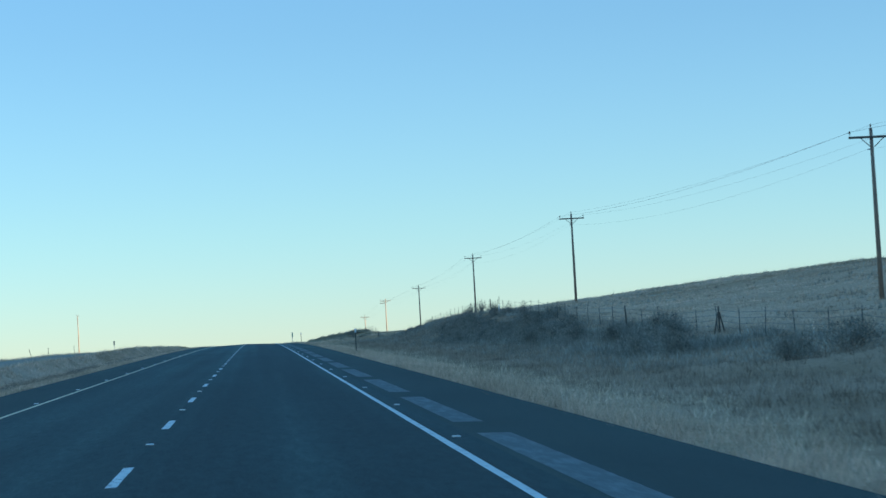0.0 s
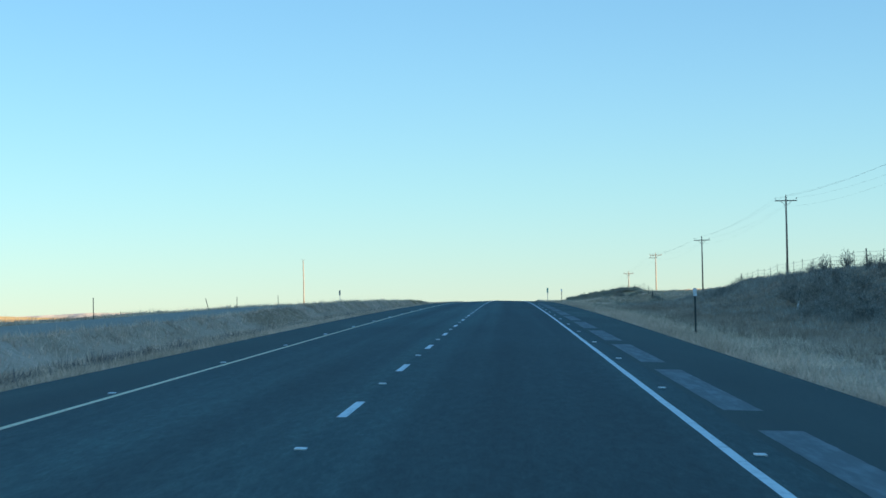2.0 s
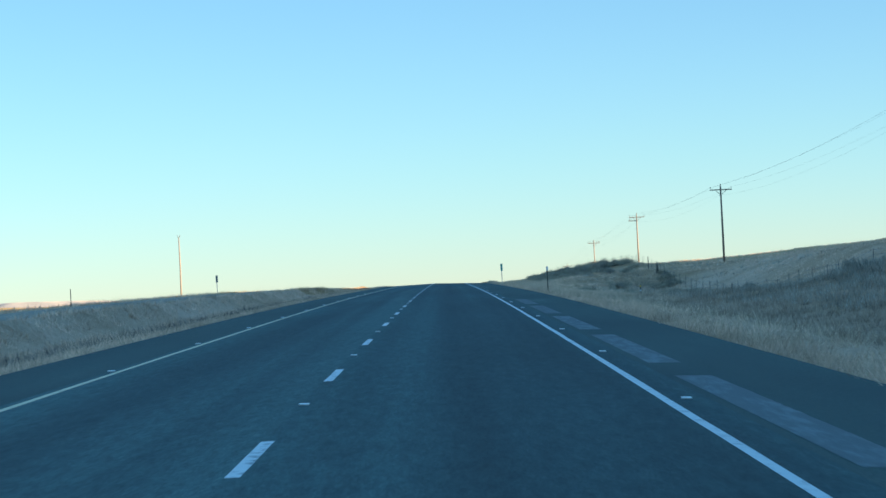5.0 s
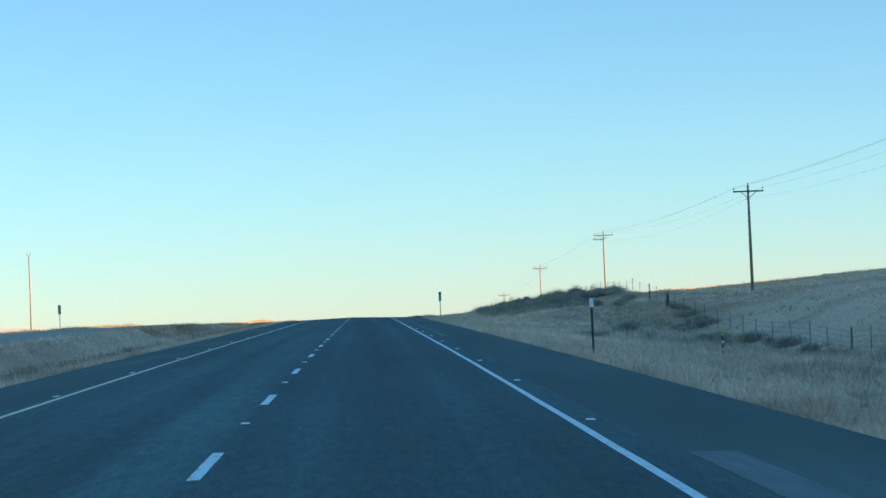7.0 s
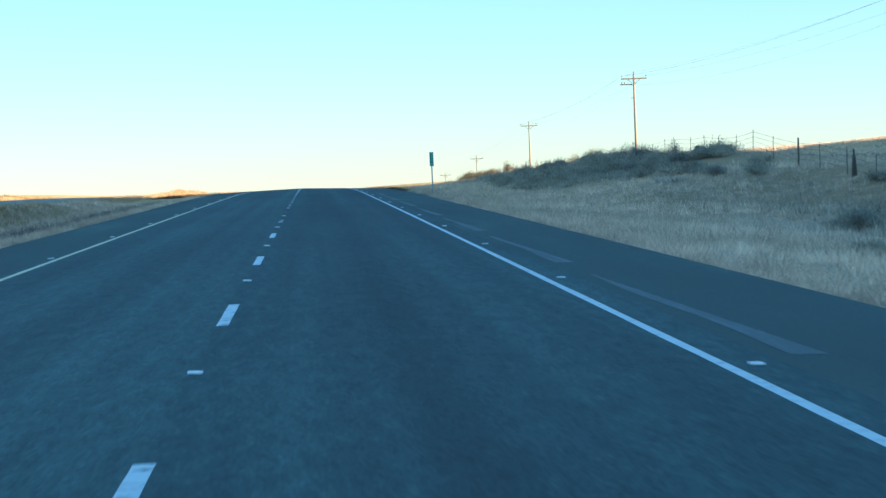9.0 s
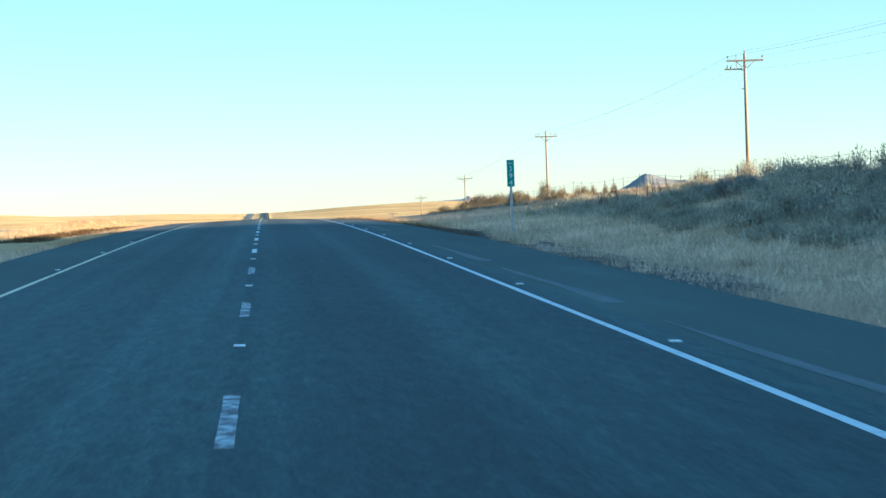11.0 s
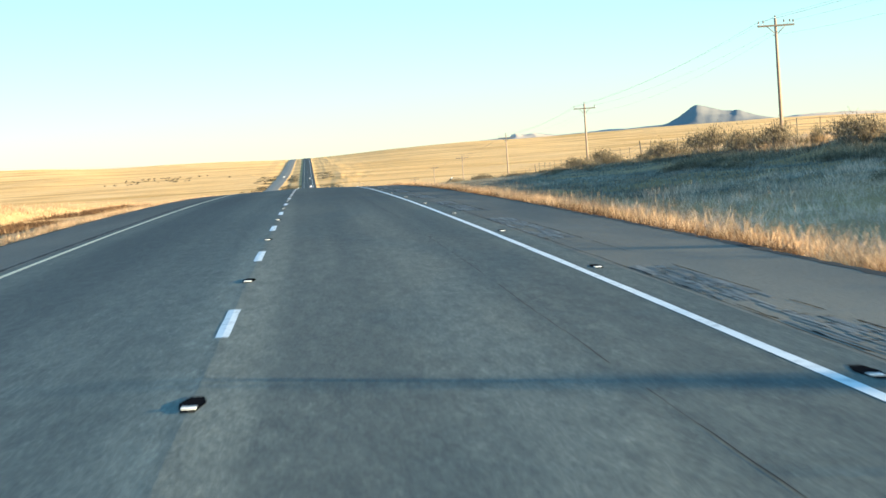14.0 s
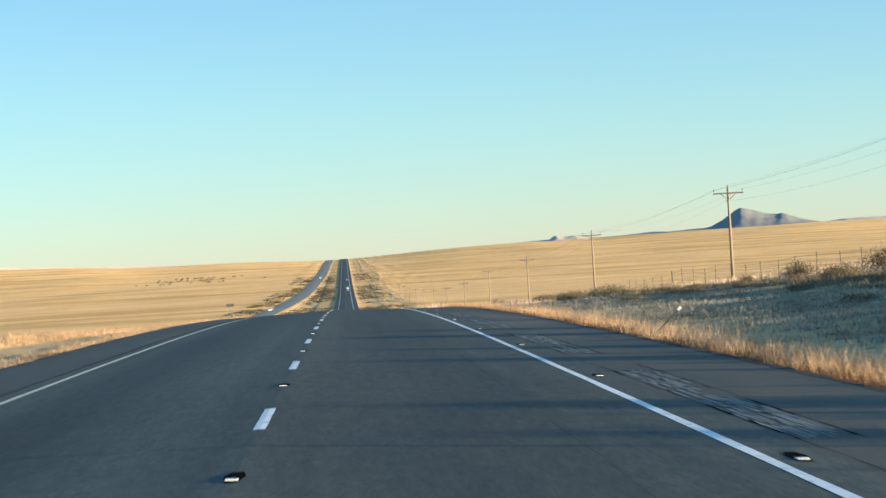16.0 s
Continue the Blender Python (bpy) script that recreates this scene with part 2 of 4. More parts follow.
POST_WOOD = wood_material("grey_fence_wood", (0.075, 0.06, 0.05), (0.17, 0.135, 0.105))
STEEL = plain("galvanised_steel", (0.42, 0.43, 0.44), 0.45, 0.8)
WIRE = plain("conductor_wire", (0.13, 0.13, 0.135), 0.6, 0.2)
PORCELAIN = plain("brown_porcelain", (0.10, 0.06, 0.045), 0.55)
POST_STEEL = plain("painted_steel_post", (0.055, 0.06, 0.055), 0.6, 0.3)
REFLECTOR = plain("white_reflector_panel", (0.75, 0.76, 0.76), 0.35)
SIGN_GREEN = plain("green_sign_sheeting", (0.02, 0.31, 0.235), 0.4)
SIGN_WHITE = plain("white_sign_sheeting", (0.8, 0.82, 0.8), 0.4)
SIGN_BACK = plain("bare_aluminium_back", (0.24, 0.25, 0.25), 0.5, 0.5)
YELLOW = plain("yellow_reflective_band", (0.75, 0.5, 0.06), 0.45)
SLOT = plain("milled_slot", (0.009, 0.009, 0.010), 0.9)


def rumble_material(name, dull, dusty, grain=(6.5, .35, 1)):
    n = Nodes(name, 0.62, 0, 0.45)
    n.bump(n.noise(30, 5), 0.6, 0.01)
    return n.colour(n.ramp(n.noise(1.6, 7, grain, 0.7), [(0.46, dull), (0.62, dusty)]))


OLD_ASPHALT = rumble_material("old_pale_asphalt", (0.27, 0.215, 0.155), (0.38, 0.305, 0.22))
RUMBLE = rumble_material("faded_rumble_strip", (0.050, 0.075, 0.080), (0.112, 0.148, 0.150), (4.0, 0.5, 1))
OLD_ASPHALT.node_tree.nodes["Principled BSDF"].inputs["Specular IOR Level"].default_value = 0.1
SLOT.node_tree.nodes["Principled BSDF"].inputs["Specular IOR Level"].default_value = 0.0
RUMBLE_FAINT = rumble_material("worn_away_rumble_strip", (0.045, 0.066, 0.068), (0.082, 0.108, 0.110), (5.0, .32, 1))
RUMBLE_LATE = rumble_material("dusty_rumble_strip", (0.085, 0.080, 0.066), (0.20, 0.18, 0.145), (14.0, .35, 1))
GRAVEL = rumble_material("dark_gravel_apron", (0.020, 0.019, 0.018), (0.055, 0.050, 0.044), (3.0, 1.2, 1))
GRAVEL.node_tree.nodes["Principled BSDF"].inputs["Specular IOR Level"].default_value = 0.08
TAR = plain("tar_seal", (0.010, 0.010, 0.010), 0.95)
PALE_SLOPE = mountain_material("far_pale_slopes", (0.42, 0.37, 0.33), (0.52, 0.45, 0.39), (0.60, 0.52, 0.45), 0.15)
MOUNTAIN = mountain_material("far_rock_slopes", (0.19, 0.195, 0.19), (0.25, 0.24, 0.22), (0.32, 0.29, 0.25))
MESA = mountain_material("far_tan_slopes", (0.38, 0.345, 0.305), (0.46, 0.40, 0.335), (0.54, 0.46, 0.375), 0.10)

# ---- the lie of the land ----
GRADE_Y = [-400, -50, 60, 160, 260, 340, 400, 460, 520, 580, 640, 700, 760, 1100, 1700, 2200, 2600, 4200, 4600, 6000]
GRADE = [.0180, .0183, .0192, .0191, .0161, .0123, .0118, .0111, .0039, -.0024, -.0086, -.0203, -.0321, -.028, -.004, .005, .0140, .0110, .0, .0]
_y = np.arange(-400.0, 6001.0, 2.0)
_g = np.interp(_y, GRADE_Y, GRADE)
_z = np.concatenate([[0.0], np.cumsum(_g[1:] + _g[:-1])])
_z -= np.interp(0.0, _y, _z)


def road_z(y):
    """Height of the carriageway's crown."""
    return np.interp(y, _y, _z)


def crown(x):
    """Fall of the pavement from its crown."""
    x = np.asarray(x, float)
    return np.where(x > 0, -0.0355 * x, 0.0207 * x)


def other_x(y):
    """Centre line of the opposite carriageway."""
    return np.interp(y, [0, 520, 1000, 1600, 2200, 3000, 6000], [-19.5, -19.5, -27, -41, -32, -25, -23])


def waves(x, y, size, seed):
    """Smooth rolling relief between -1 and 1."""
    rng = np.random.RandomState(seed)
    out = np.zeros(np.broadcast(x, y).shape)
    for k in range(7):
        a, p, f = rng.uniform(0, 6.283), rng.uniform(0, 6.283), rng.uniform(0.6, 1.9) / size
        out = out + np.sin((x * math.cos(a) + y * math.sin(a)) * 6.283 * f + p)
    return out / 4.0


# height over the road along lines at fixed distances beside it
RELIEF = {
    11.0: ([0, 250, 356, 420, 485, 600, 700], [-.60, -.60, -1.0, -.7, -.30, -.40, -.45]),
    17.0: ([0, 130, 211, 250, 300, 356, 400, 422, 440, 485, 520, 560, 600, 650, 700, 900], [-.6, -.5, -.45, 0, -.4, -1.6, -1.5, -.9, .0, .5, .1, -.05, -.1, -.25, -.3, -.3]),
    22.0: ([0, 105, 131, 152, 169, 213, 250, 290, 315, 345, 370, 400, 413, 424, 434, 456, 485, 520, 560, 600, 650, 700, 900], [-.3, -.1, .05, .4, .65, 1.75, 1.75, 1.0, -.3, -1.8, -2.3, -2.0, -1.4, -.8, -.1, 1.1, 1.25, .68, .60, .58, .30, .05, -.1]),
    33.0: ([0, 137, 242, 345, 450, 556, 662, 766, 868, 1000], [.5, 1.05, 2.65, 1.8, .75, 1.6, .9, .4, .5, .2]),
    60.0: ([0, 225, 327, 440, 517, 600, 724, 900, 1200], [3, 4.9, 4.7, 3.05, 2.75, 2.4, 1.4, .6, 0]),
    100.0: ([0, 362, 424, 534, 685, 830, 1100], [7, 7.8, 6.8, 5.2, 3.5, 1.4, 0]),
    130.0: ([0, 300, 376, 431, 500, 600, 800, 1100], [18, 15, 11, 9, 7.3, 5.5, 1.6, 0]),
    180.0: ([0, 200, 400, 429, 452, 490, 560, 700, 900, 1200], [34, 32, 23.8, 17.2, 14.8, 11.5, 8.0, 4, 1, 0]),
    400.0: ([0, 300, 500, 800, 1200], [40, 36, 16, 4, 0]),
    1500.0: ([0, 300, 800, 1500, 3000, 4600], [30, 22, 4, 0, 4, 16]),
}
LEFT = {
    -8.5: ([0, 470, 500, 600], [-.50, -.50, -.34, -.34]),
    -11.0: ([0, 250, 470, 500, 640, 800], [-.75, -.7, -.5, -.30, -.34, -.8]),
    -12.3: ([0, 200, 260, 350, 410, 486, 520, 560, 600, 650, 800], [.0, .06, .26, .24, .14, -.15, -.05, .5, .45, -.2, -.8]),
    -14.2: ([0, 250, 350, 486, 600, 800], [-.6, -.45, -.2, -.05, .0, -.8]),
    -26.0: ([0, 250, 350, 486, 520, 560, 600, 650, 800], [-.6, -.45, -.2, -.05, .1, .35, .35, -.3, -1.0]),
    -45.0: ([0, 300, 400, 480, 550, 700, 1200], [-1.7, -1.7, -1.42, -.85, -.3, -.8, -.5]),
    -110.0: ([0, 500, 900, 1500], [-3.0, -3.0, -3.0, -.5]),
    -400.0: ([0, 500, 1000, 2000], [-9, -9, -6, 0]),
    -1500.0: ([0, 1000, 2500, 3500, 4600], [-6, -3, 2, 12, 30]),
}


def ground_z(x, y):
    """Height of the ground."""
    x, y = np.broadcast_arrays(np.asarray(x, float), np.asarray(y, float))
    off = np.zeros(x.shape)
    right = [(6.3, crown(6.3) - 0.14 + 0 * y), (8.4, -.48 + 0 * y)] + [(k, np.interp(y, *v)) for k, v in RELIEF.items()]
    left = [(-5.9, crown(-5.9) - 0.14 + 0 * y)] + [(k, np.interp(y, *v)) for k, v in LEFT.items()]
    off = np.where((x <= 6.3) & (x >= -5.9), crown(x) - 0.14, off)
    for nodes, side in ((right, 1), (left, -1)):
        for (xa, za), (xb, zb) in zip(nodes[:-1], nodes[1:]):
            s = np.clip((x - xa) / (xb - xa), 0, 1)
            s = 0.5 * s + 0.5 * s * s * (3 - 2 * s)
            here = (x * side > xa * side) & (x * side <= xb * side)
            off = np.where(here, za + (zb - za) * s, off)
        xa, za = nodes[-1]
        off = np.where(x * side > xa * side, za, off)
    away = np.clip((np.abs(x) - 7.0) / 12.0, 0, 1)
    off = off + away * (0.16 * waves(x, y, 17.0, 3) + 0.07 * waves(x, y, 5.0, 4))
    far = np.clip((np.abs(x + 10) - 60.0) / 500.0, 0, 1) * np.clip((y - 700.0) / 900.0, 0, 1)
    off = off + far * (1.6 * waves(x, y, 620.0, 5) + 0.8 * waves(x, y, 170.0, 6))
    # the plain rises gently towards the skyline on both sides of the road
    bearing = np.degrees(np.arctan2(x, np.maximum(y - 550.0, 1.0)))
    rise = np.interp(bearing, [-40, -10, -6.7, -4.8, -2.3, 0, 2, 4, 6, 9, 12, 15, 40], [6, 12, 11, 5, 9, 13, 13, 10, 8, 9, 8, 0, 0])
    off = off + rise * np.clip((y - 2600.0) / 2000.0, 0, 1) ** 1.2 * np.clip((np.abs(x + 10.0) - 45.0) / 260.0, 0, 1)
    # the bed of the opposite carriageway is level
    ox = other_x(y)
    bed = np.clip((9.0 - np.abs(x - ox)) / 2.5, 0, 1) * np.clip((y - 450.0) / 250.0, 0, 1)
    off = off * (1 - bed) + bed * (-0.7)
    # beyond the crest the median lies almost level with the road
    flat = np.clip((y - 820.0) / 150.0, 0, 1) * ((x < -6.0) & (x > -17.0))
    off = np.maximum(off, np.where(flat > 0, off * (1 - flat) + flat * (-0.27 - .045 * (-6.5 - x)), off))
    return road_z(y) + off


def lines_mesh(name, xs, ys, z_of):
    X, Y = np.meshgrid(xs, ys)
    Z = z_of(X, Y)
    v = np.stack([X, Y, Z], -1).reshape(-1, 3)
    n, m = len(xs), len(ys)
    i = np.arange(m - 1)[:, None] * n + np.arange(n - 1)[None, :]
    f = np.stack([i, i + 1, i + n + 1, i + n], -1).reshape(-1, 4)
    me = bpy.data.meshes.new(name)
    me.from_pydata(v.tolist(), [], f.tolist())
    me.polygons.foreach_set("use_smooth", [True] * len(me.polygons))
    return me


def structure(name, me, material, label, category):
    me.materials.append(material)
    ob = new(name, me)
    return tagged(ob, label, category, kind="structure")


def spread(a, b, first, growth):
    out, step = [a], first
    while out[-1] < b:
        out.append(out[-1] + step)
        step *= growth
    return out


ys_ground = np.array(sorted(set(np.round(np.concatenate([np.arange(-400, -40, 12.0), np.arange(-40, 720, 1.6), spread(720, 5600, 2.0, 1.022)]), 2))))
xr = np.concatenate([np.arange(6.0, 36.0, 0.75), spread(36.0, 5200, 1.5, 1.12)])
xl = np.concatenate([np.arange(5.9, 30.0, 0.8), spread(30.0, 5200, 1.5, 1.12)])
xs_ground = np.concatenate([-xl[::-1], [-4.0, 0.0, 4.0], xr])
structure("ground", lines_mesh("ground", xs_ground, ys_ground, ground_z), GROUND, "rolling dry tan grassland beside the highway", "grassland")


# ---- road ----
def ribbon(xa, xb, ya, yb, lift, step=4.0, wobble=0.0, seed=1, across=1, centre=None):
    """A strip that follows the road's surface."""
    yy = np.arange(ya, yb + step * 0.5, step)
    yy = np.append(yy[yy < yb - 0.01], yb)
    rng = np.random.RandomState(seed)
    verts, faces = [], []
    for y in yy:
        c = 0.0 if centre is None else float(centre(y))
        base = road_z(y) if centre is None else road_z(y) - 0.7 * np.clip((y - 450.0) / 250.0, 0, 1) + np.interp(y, LEFT[-14.2][0], LEFT[-14.2][1]) * (1 - np.clip((y - 450.0) / 250.0, 0, 1)) + 0.22
        for k in range(across + 1):
            x = xa + (xb - xa) * k / across
            w = rng.uniform(-wobble, wobble) if wobble and k in (0, across) else 0.0
            verts.append((x + c + w, y, float(base + (crown(x) if centre is None else -0.02 * abs(x)) + lift)))
    n = across + 1
    for i in range(len(yy) - 1):
        for k in range(across):
            a = i * n + k
            faces.append((a, a + 1, a + n + 1, a + n))
    return verts, faces


def mesh_of(name, pieces, material, smooth=False):
    verts, faces = [], []
    for v, f in pieces:
        o = len(verts)
        verts += v
        faces += [tuple(i + o for i in q) for q in f]
    me = bpy.data.meshes.new(name)
    me.from_pydata(verts, [], faces)
    if smooth:
        me.polygons.foreach_set("use_smooth", [True] * len(me.polygons))
    me.materials.append(material)
    return me


def child(name, me, parent, label=""):
    ob = new(name, me)
    ob.parent = parent
    return tagged(ob, label)


def pavement(xa, xb, ya, yb, step, across, centre=None, drop=0.25):
    if xa < 0 < xb:
        tops = [ribbon(xa, 0, ya, yb, 0.0, step, across=across, centre=centre), ribbon(0, xb, ya, yb, 0.0, step, across=across, centre=centre)]
    else:
        tops = [ribbon(xa, xb, ya, yb, 0.0, step, across=across, centre=centre)]
    va, fa = ribbon(xa - 0.10, xa, ya, yb, 0.0, step, wobble=0.05, seed=5, centre=centre)
    vb, fb = ribbon(xb, xb + 0.10, ya, yb, 0.0, step, wobble=0.05, seed=6, centre=centre)
    va = [(x, y, z - (drop if i % 2 == 0 else 0)) for i, (x, y, z) in enumerate(va)]
    vb = [(x, y, z - (drop if i % 2 == 1 else 0)) for i, (x, y, z) in enumerate(vb)]
    va = [(xa + (0 if centre is None else float(centre(y))), y, z) if i % 2 else (x, y, z) for i, (x, y, z) in enumerate(va)]
    vb = [(xb + (0 if centre is None else float(centre(y))), y, z) if i % 2 == 0 else (x, y, z) for i, (x, y, z) in enumerate(vb)]
    return tops + [(va, fa), (vb, fb)]


PHASE, PERIOD, DASH = 20.062 - 12.192 * 2, 12.192, 3.048
road = structure("road", mesh_of("road", pavement(-3.9, 4.15, -200, 900, 4.0, 4) + pavement(-5.95, 6.4, 900, 4900, 20.0, 4), ASPHALT, True), ASPHALT, "dark grey two-lane asphalt carriageway over a low crest", "road")
child("right_shoulder", mesh_of("right_shoulder", pavement(4.15, 6.4, -200, 900, 4.0, 2), SHOULDER, True), road, "greyer worn asphalt shoulder")
child("left_shoulder", mesh_of("left_shoulder", pavement(-5.95, -3.9, -200, 900, 4.0, 2), SHOULDER, True), road, "narrow worn asphalt shoulder")
child("right_edge_line", mesh_of("right_edge_line", [ribbon(3.64, 3.74, -200, 900, 0.002, 2.0, wobble=0.005), ribbon(3.6, 3.85, 900, 4200, 0.03, 20.0)], WHITE_LINE), road, "solid white painted edge line")
child("left_edge_line", mesh_of("left_edge_line", [ribbon(-3.74, -3.63, -200, 900, 0.002, 2.0, wobble=0.005), ribbon(-3.8, -3.55, 900, 4200, 0.03, 20.0)], YELLOW_LINE), road, "solid pale yellow edge line")
for k in range(0, 78):
    y = PHASE + PERIOD * k
    left = [(.70, 1.0), (1.75, 1.85)] if k == 34 else [(0, DASH)]          # one dash is almost worn away
    child("lane_dash", mesh_of("lane_dash", [ribbon(-0.055, 0.055, y + a, y + b, 0.0012, 0.4, wobble=0.003, seed=k, across=2) for a, b in left], FADED_PAINT if 392 < y < 452 else DASH_PAINT), road)
far_dashes = child("far_lane_dashes", mesh_of("far_lane_dashes", [ribbon(-0.07, 0.07, PHASE + PERIOD * k, PHASE + PERIOD * k + DASH, 0.02, 3.1) for k in range(78, 250)], WHITE_LINE), road)
far_dashes["kind"] = "stuff"
opposite = structure("opposite_carriageway", mesh_of("opposite_carriageway", pavement(-5.6, 5.6, -200, 4900, 10.0, 2, other_x), OLD_ASPHALT, True), OLD_ASPHALT, "pale worn asphalt carriageway across the grass median", "road")


# ---- helpers for things ----
def empty(name, at=(0, 0, 0)):
    ob = new(name)
    ob.location = at
    return ob


def part(name, bm, material, parent, label=""):
    me = bpy.data.meshes.new(name)
    bm.to_mesh(me)
    bm.free()
    me.materials.append(material)
    ob = new(name, me)
    ob.parent = parent
    return tagged(ob, label)


def rod(points, radii, sides=8, cap=True):
    """A round bar through the points."""
    bm = bmesh.new()
    rings = []
    pts = [Vector(p) for p in points]
    for i, p in enumerate(pts):
        d = (pts[min(i + 1, len(pts) - 1)] - pts[max(i - 1, 0)]).normalized()
        a = d.cross(Vector((0, 0, 1)) if abs(d.z) < 0.9 else Vector((1, 0, 0))).normalized()
        b = d.cross(a)
        r = radii[i] if isinstance(radii, (list, tuple)) else radii
        rings.append([bm.verts.new(p + (a * math.cos(t) + b * math.sin(t)) * r) for t in (6.28318 * k / sides for k in range(sides))])
    for u, v in zip(rings[:-1], rings[1:]):
        for k in range(sides):
            f = bm.faces.new((u[k], u[(k + 1) % sides], v[(k + 1) % sides], v[k]))
            f.smooth = True
    if cap:
        bm.faces.new(rings[0][::-1])
        bm.faces.new(rings[-1])
    bmesh.ops.recalc_face_normals(bm, faces=bm.faces)
    return bm


def block(sx, sy, sz, at=(0, 0, 0), bevel=0.0, turn=None):
    bm = bmesh.new()
    bmesh.ops.create_cube(bm, size=1.0)
    bmesh.ops.scale(bm, vec=(sx, sy, sz), verts=bm.verts)
    if bevel:
        bmesh.ops.bevel(bm, geom=bm.edges[:], offset=bevel, segments=1, affect="EDGES")
    if turn:
        bmesh.ops.transform(bm, matrix=turn, verts=bm.verts)
    bmesh.ops.translate(bm, vec=at, verts=bm.verts)
    return bm


def joined(*bms):
    out = bms[0]
    for b in bms[1:]:
        me = bpy.data.meshes.new("tmp")
        b.to_mesh(me)
        out.from_mesh(me)
        bpy.data.meshes.remove(me)
        b.free()
    return out


def gz(x, y):
    return float(ground_z(x, y))


def surface(x, y):
    return float(road_z(y) + crown(x))


# ---- utility poles and their wires ----
POLE_PLACES = [(34.4, 31.5, 9.9), (33.97, 136.8, 12.94), (33.24, 242.2, 16.02), (33.41, 345.4, 17.37), (32.97, 450.0, 16.95), (32.62, 556.5, 17.93), (32.66, 662.2, 16.56), (32.61, 766.1, 13.40), (32.62, 867.8, 11.07), (32.51, 969.9, 7.90), (32.32, 1072.1, 5.46)]
for k in range(8):
    y = 1176.0 + 104.0 * k
    POLE_PLACES.append((32.3, y, gz(32.3, y) + 8.4))


def insulator(at, parent, tall=0.16):
    x, y, z = at
    pin = rod([(x, y, z), (x, y, z + tall)], 0.012, 6)
    bell = rod([(x, y, z + tall - .04), (x, y, z + tall), (x, y, z + tall + .03), (x, y, z + tall + .07), (x, y, z + tall + .12)], [.03, .055, .035, .05, .025], 8)
    o = part("insulator", bell, PORCELAIN, parent)
    part("insulator_pin", pin, STEEL, o)
    return o


def utility_pole(x, y, top, style):
    base = gz(x, y)
    h = top - base
    ob = tagged(empty("utility_pole", (x, y, base)), "weathered brown wooden utility pole with one crossarm, standing in dry grass", "utility pole", "utility poles along the highway")
    part("pole", rod([(0, 0, -.5), (0, 0, h * .5), (0, 0, h - .12)], [.135, .115, .085], 10), POLE_WOOD, ob)
    za = h - .62
    part("crossarm", block(2.5, .1, .12, (0, -.13, za), .012), ARM_WOOD, ob)
    for s in (-1, 1):
        a = Vector((s * .62, -.17, za - .05))
        b = Vector((s * .10, -.14, za - .52))
        part("brace", rod([a, b], .026, 5), ARM_WOOD, ob)
        insulator((s * 1.18, -.13, za + .06), ob)
    insulator((0, 0, h - .14), ob, .1)
    part("neutral_bracket", block(.2, .08, .06, (-.14, 0, h - 1.25), .01), STEEL, ob)
    if style == "tap":
        part("lower_crossarm", block(1.2, .1, .1, (-.75, .12, za - .55), .012), ARM_WOOD, ob)
        for q in (-1.2, -.95):
            part("fuse_cutout", rod([(q, .12, za - .5), (q + .06, .12, za - .28)], .035, 6), PORCELAIN, ob)
        part("riser_bar", rod([(-.6, -.13, za - .5), (-.6, -.13, za + .42)], .022, 6), STEEL, ob)
        part("lower_bracket", block(.26, .08, .06, (-.2, 0, h - 2.5), .01), STEEL, ob)
        ob["label"] = "sunlit wooden utility pole with extra lower arm and fuses"
    if style == "double":
        for q in (-.85, .55, .95):
            insulator((q, -.13, za + .06), ob, .2)
        ob["label"] = "wooden utility pole whose crossarm carries five insulators, on the bank"
    return ob


for k, (x, y, top) in enumerate(POLE_PLACES):
    utility_pole(x, y, top, {5: "tap", 6: "double"}.get(k, "plain"))


def wire(offset, drop, sag, label, thick=.0042):
    pts = []
    for (x0, y0, t0), (x1, y1, t1) in zip(POLE_PLACES[:-1], POLE_PLACES[1:]):
        for s in np.arange(0, 1, 1 / 14):
            pts.append((x0 + (x1 - x0) * s + offset, y0 + (y1 - y0) * s - (.13 if offset else 0), t0 + (t1 - t0) * s - drop - sag * 4 * s * (1 - s)))
    ob = tagged(empty("overhead_wire", pts[0]), label, "wire", "wires on the utility poles")
    part("conductor", rod([Vector(p) - Vector(pts[0]) for p in pts], thick, 4, False), WIRE, ob)


wire(-1.18, .33, .7, "dark overhead wire sagging between the crossarms", .0066)
wire(1.18, .33, .7, "thin dark overhead wire sagging between the crossarms", .0042)
wire(0, -.02, .6, "thin grey overhead wire along the pole tops", .0045)
wire(-.22, 1.25, 1.0, "thin neutral wire below the crossarms", .0038)

# ---- right-of-way fence on the bank ----
FENCE_Y = [40 + 4.95 * k for k in range(175)]


def fence_x(y):
    return float(np.interp(y, [40, 130, 215, 434, 520, 700, 900], [22.5, 22.5, 22.6, 23.9, 24.0, 24.0, 24.5]))


fence = tagged(empty("wire_fence"), "long wire stock fence with thin dark posts on the bank", "fence")
rng = random.Random(4)
tee = rod([(0, 0, -.3), (0, 0, 1.18)], .017, 6)
tee_me = bpy.data.meshes.new("post")
tee.to_mesh(tee_me)
tee.free()
tee_me.materials.append(POST_STEEL)
stake = rod([(0, 0, -.3), (.01, 0, .6), (0, .01, 1.3)], [.052, .048, .042], 7)
stake_me = bpy.data.meshes.new("post")
stake.to_mesh(stake_me)
stake.free()
stake_me.materials.append(POST_WOOD)
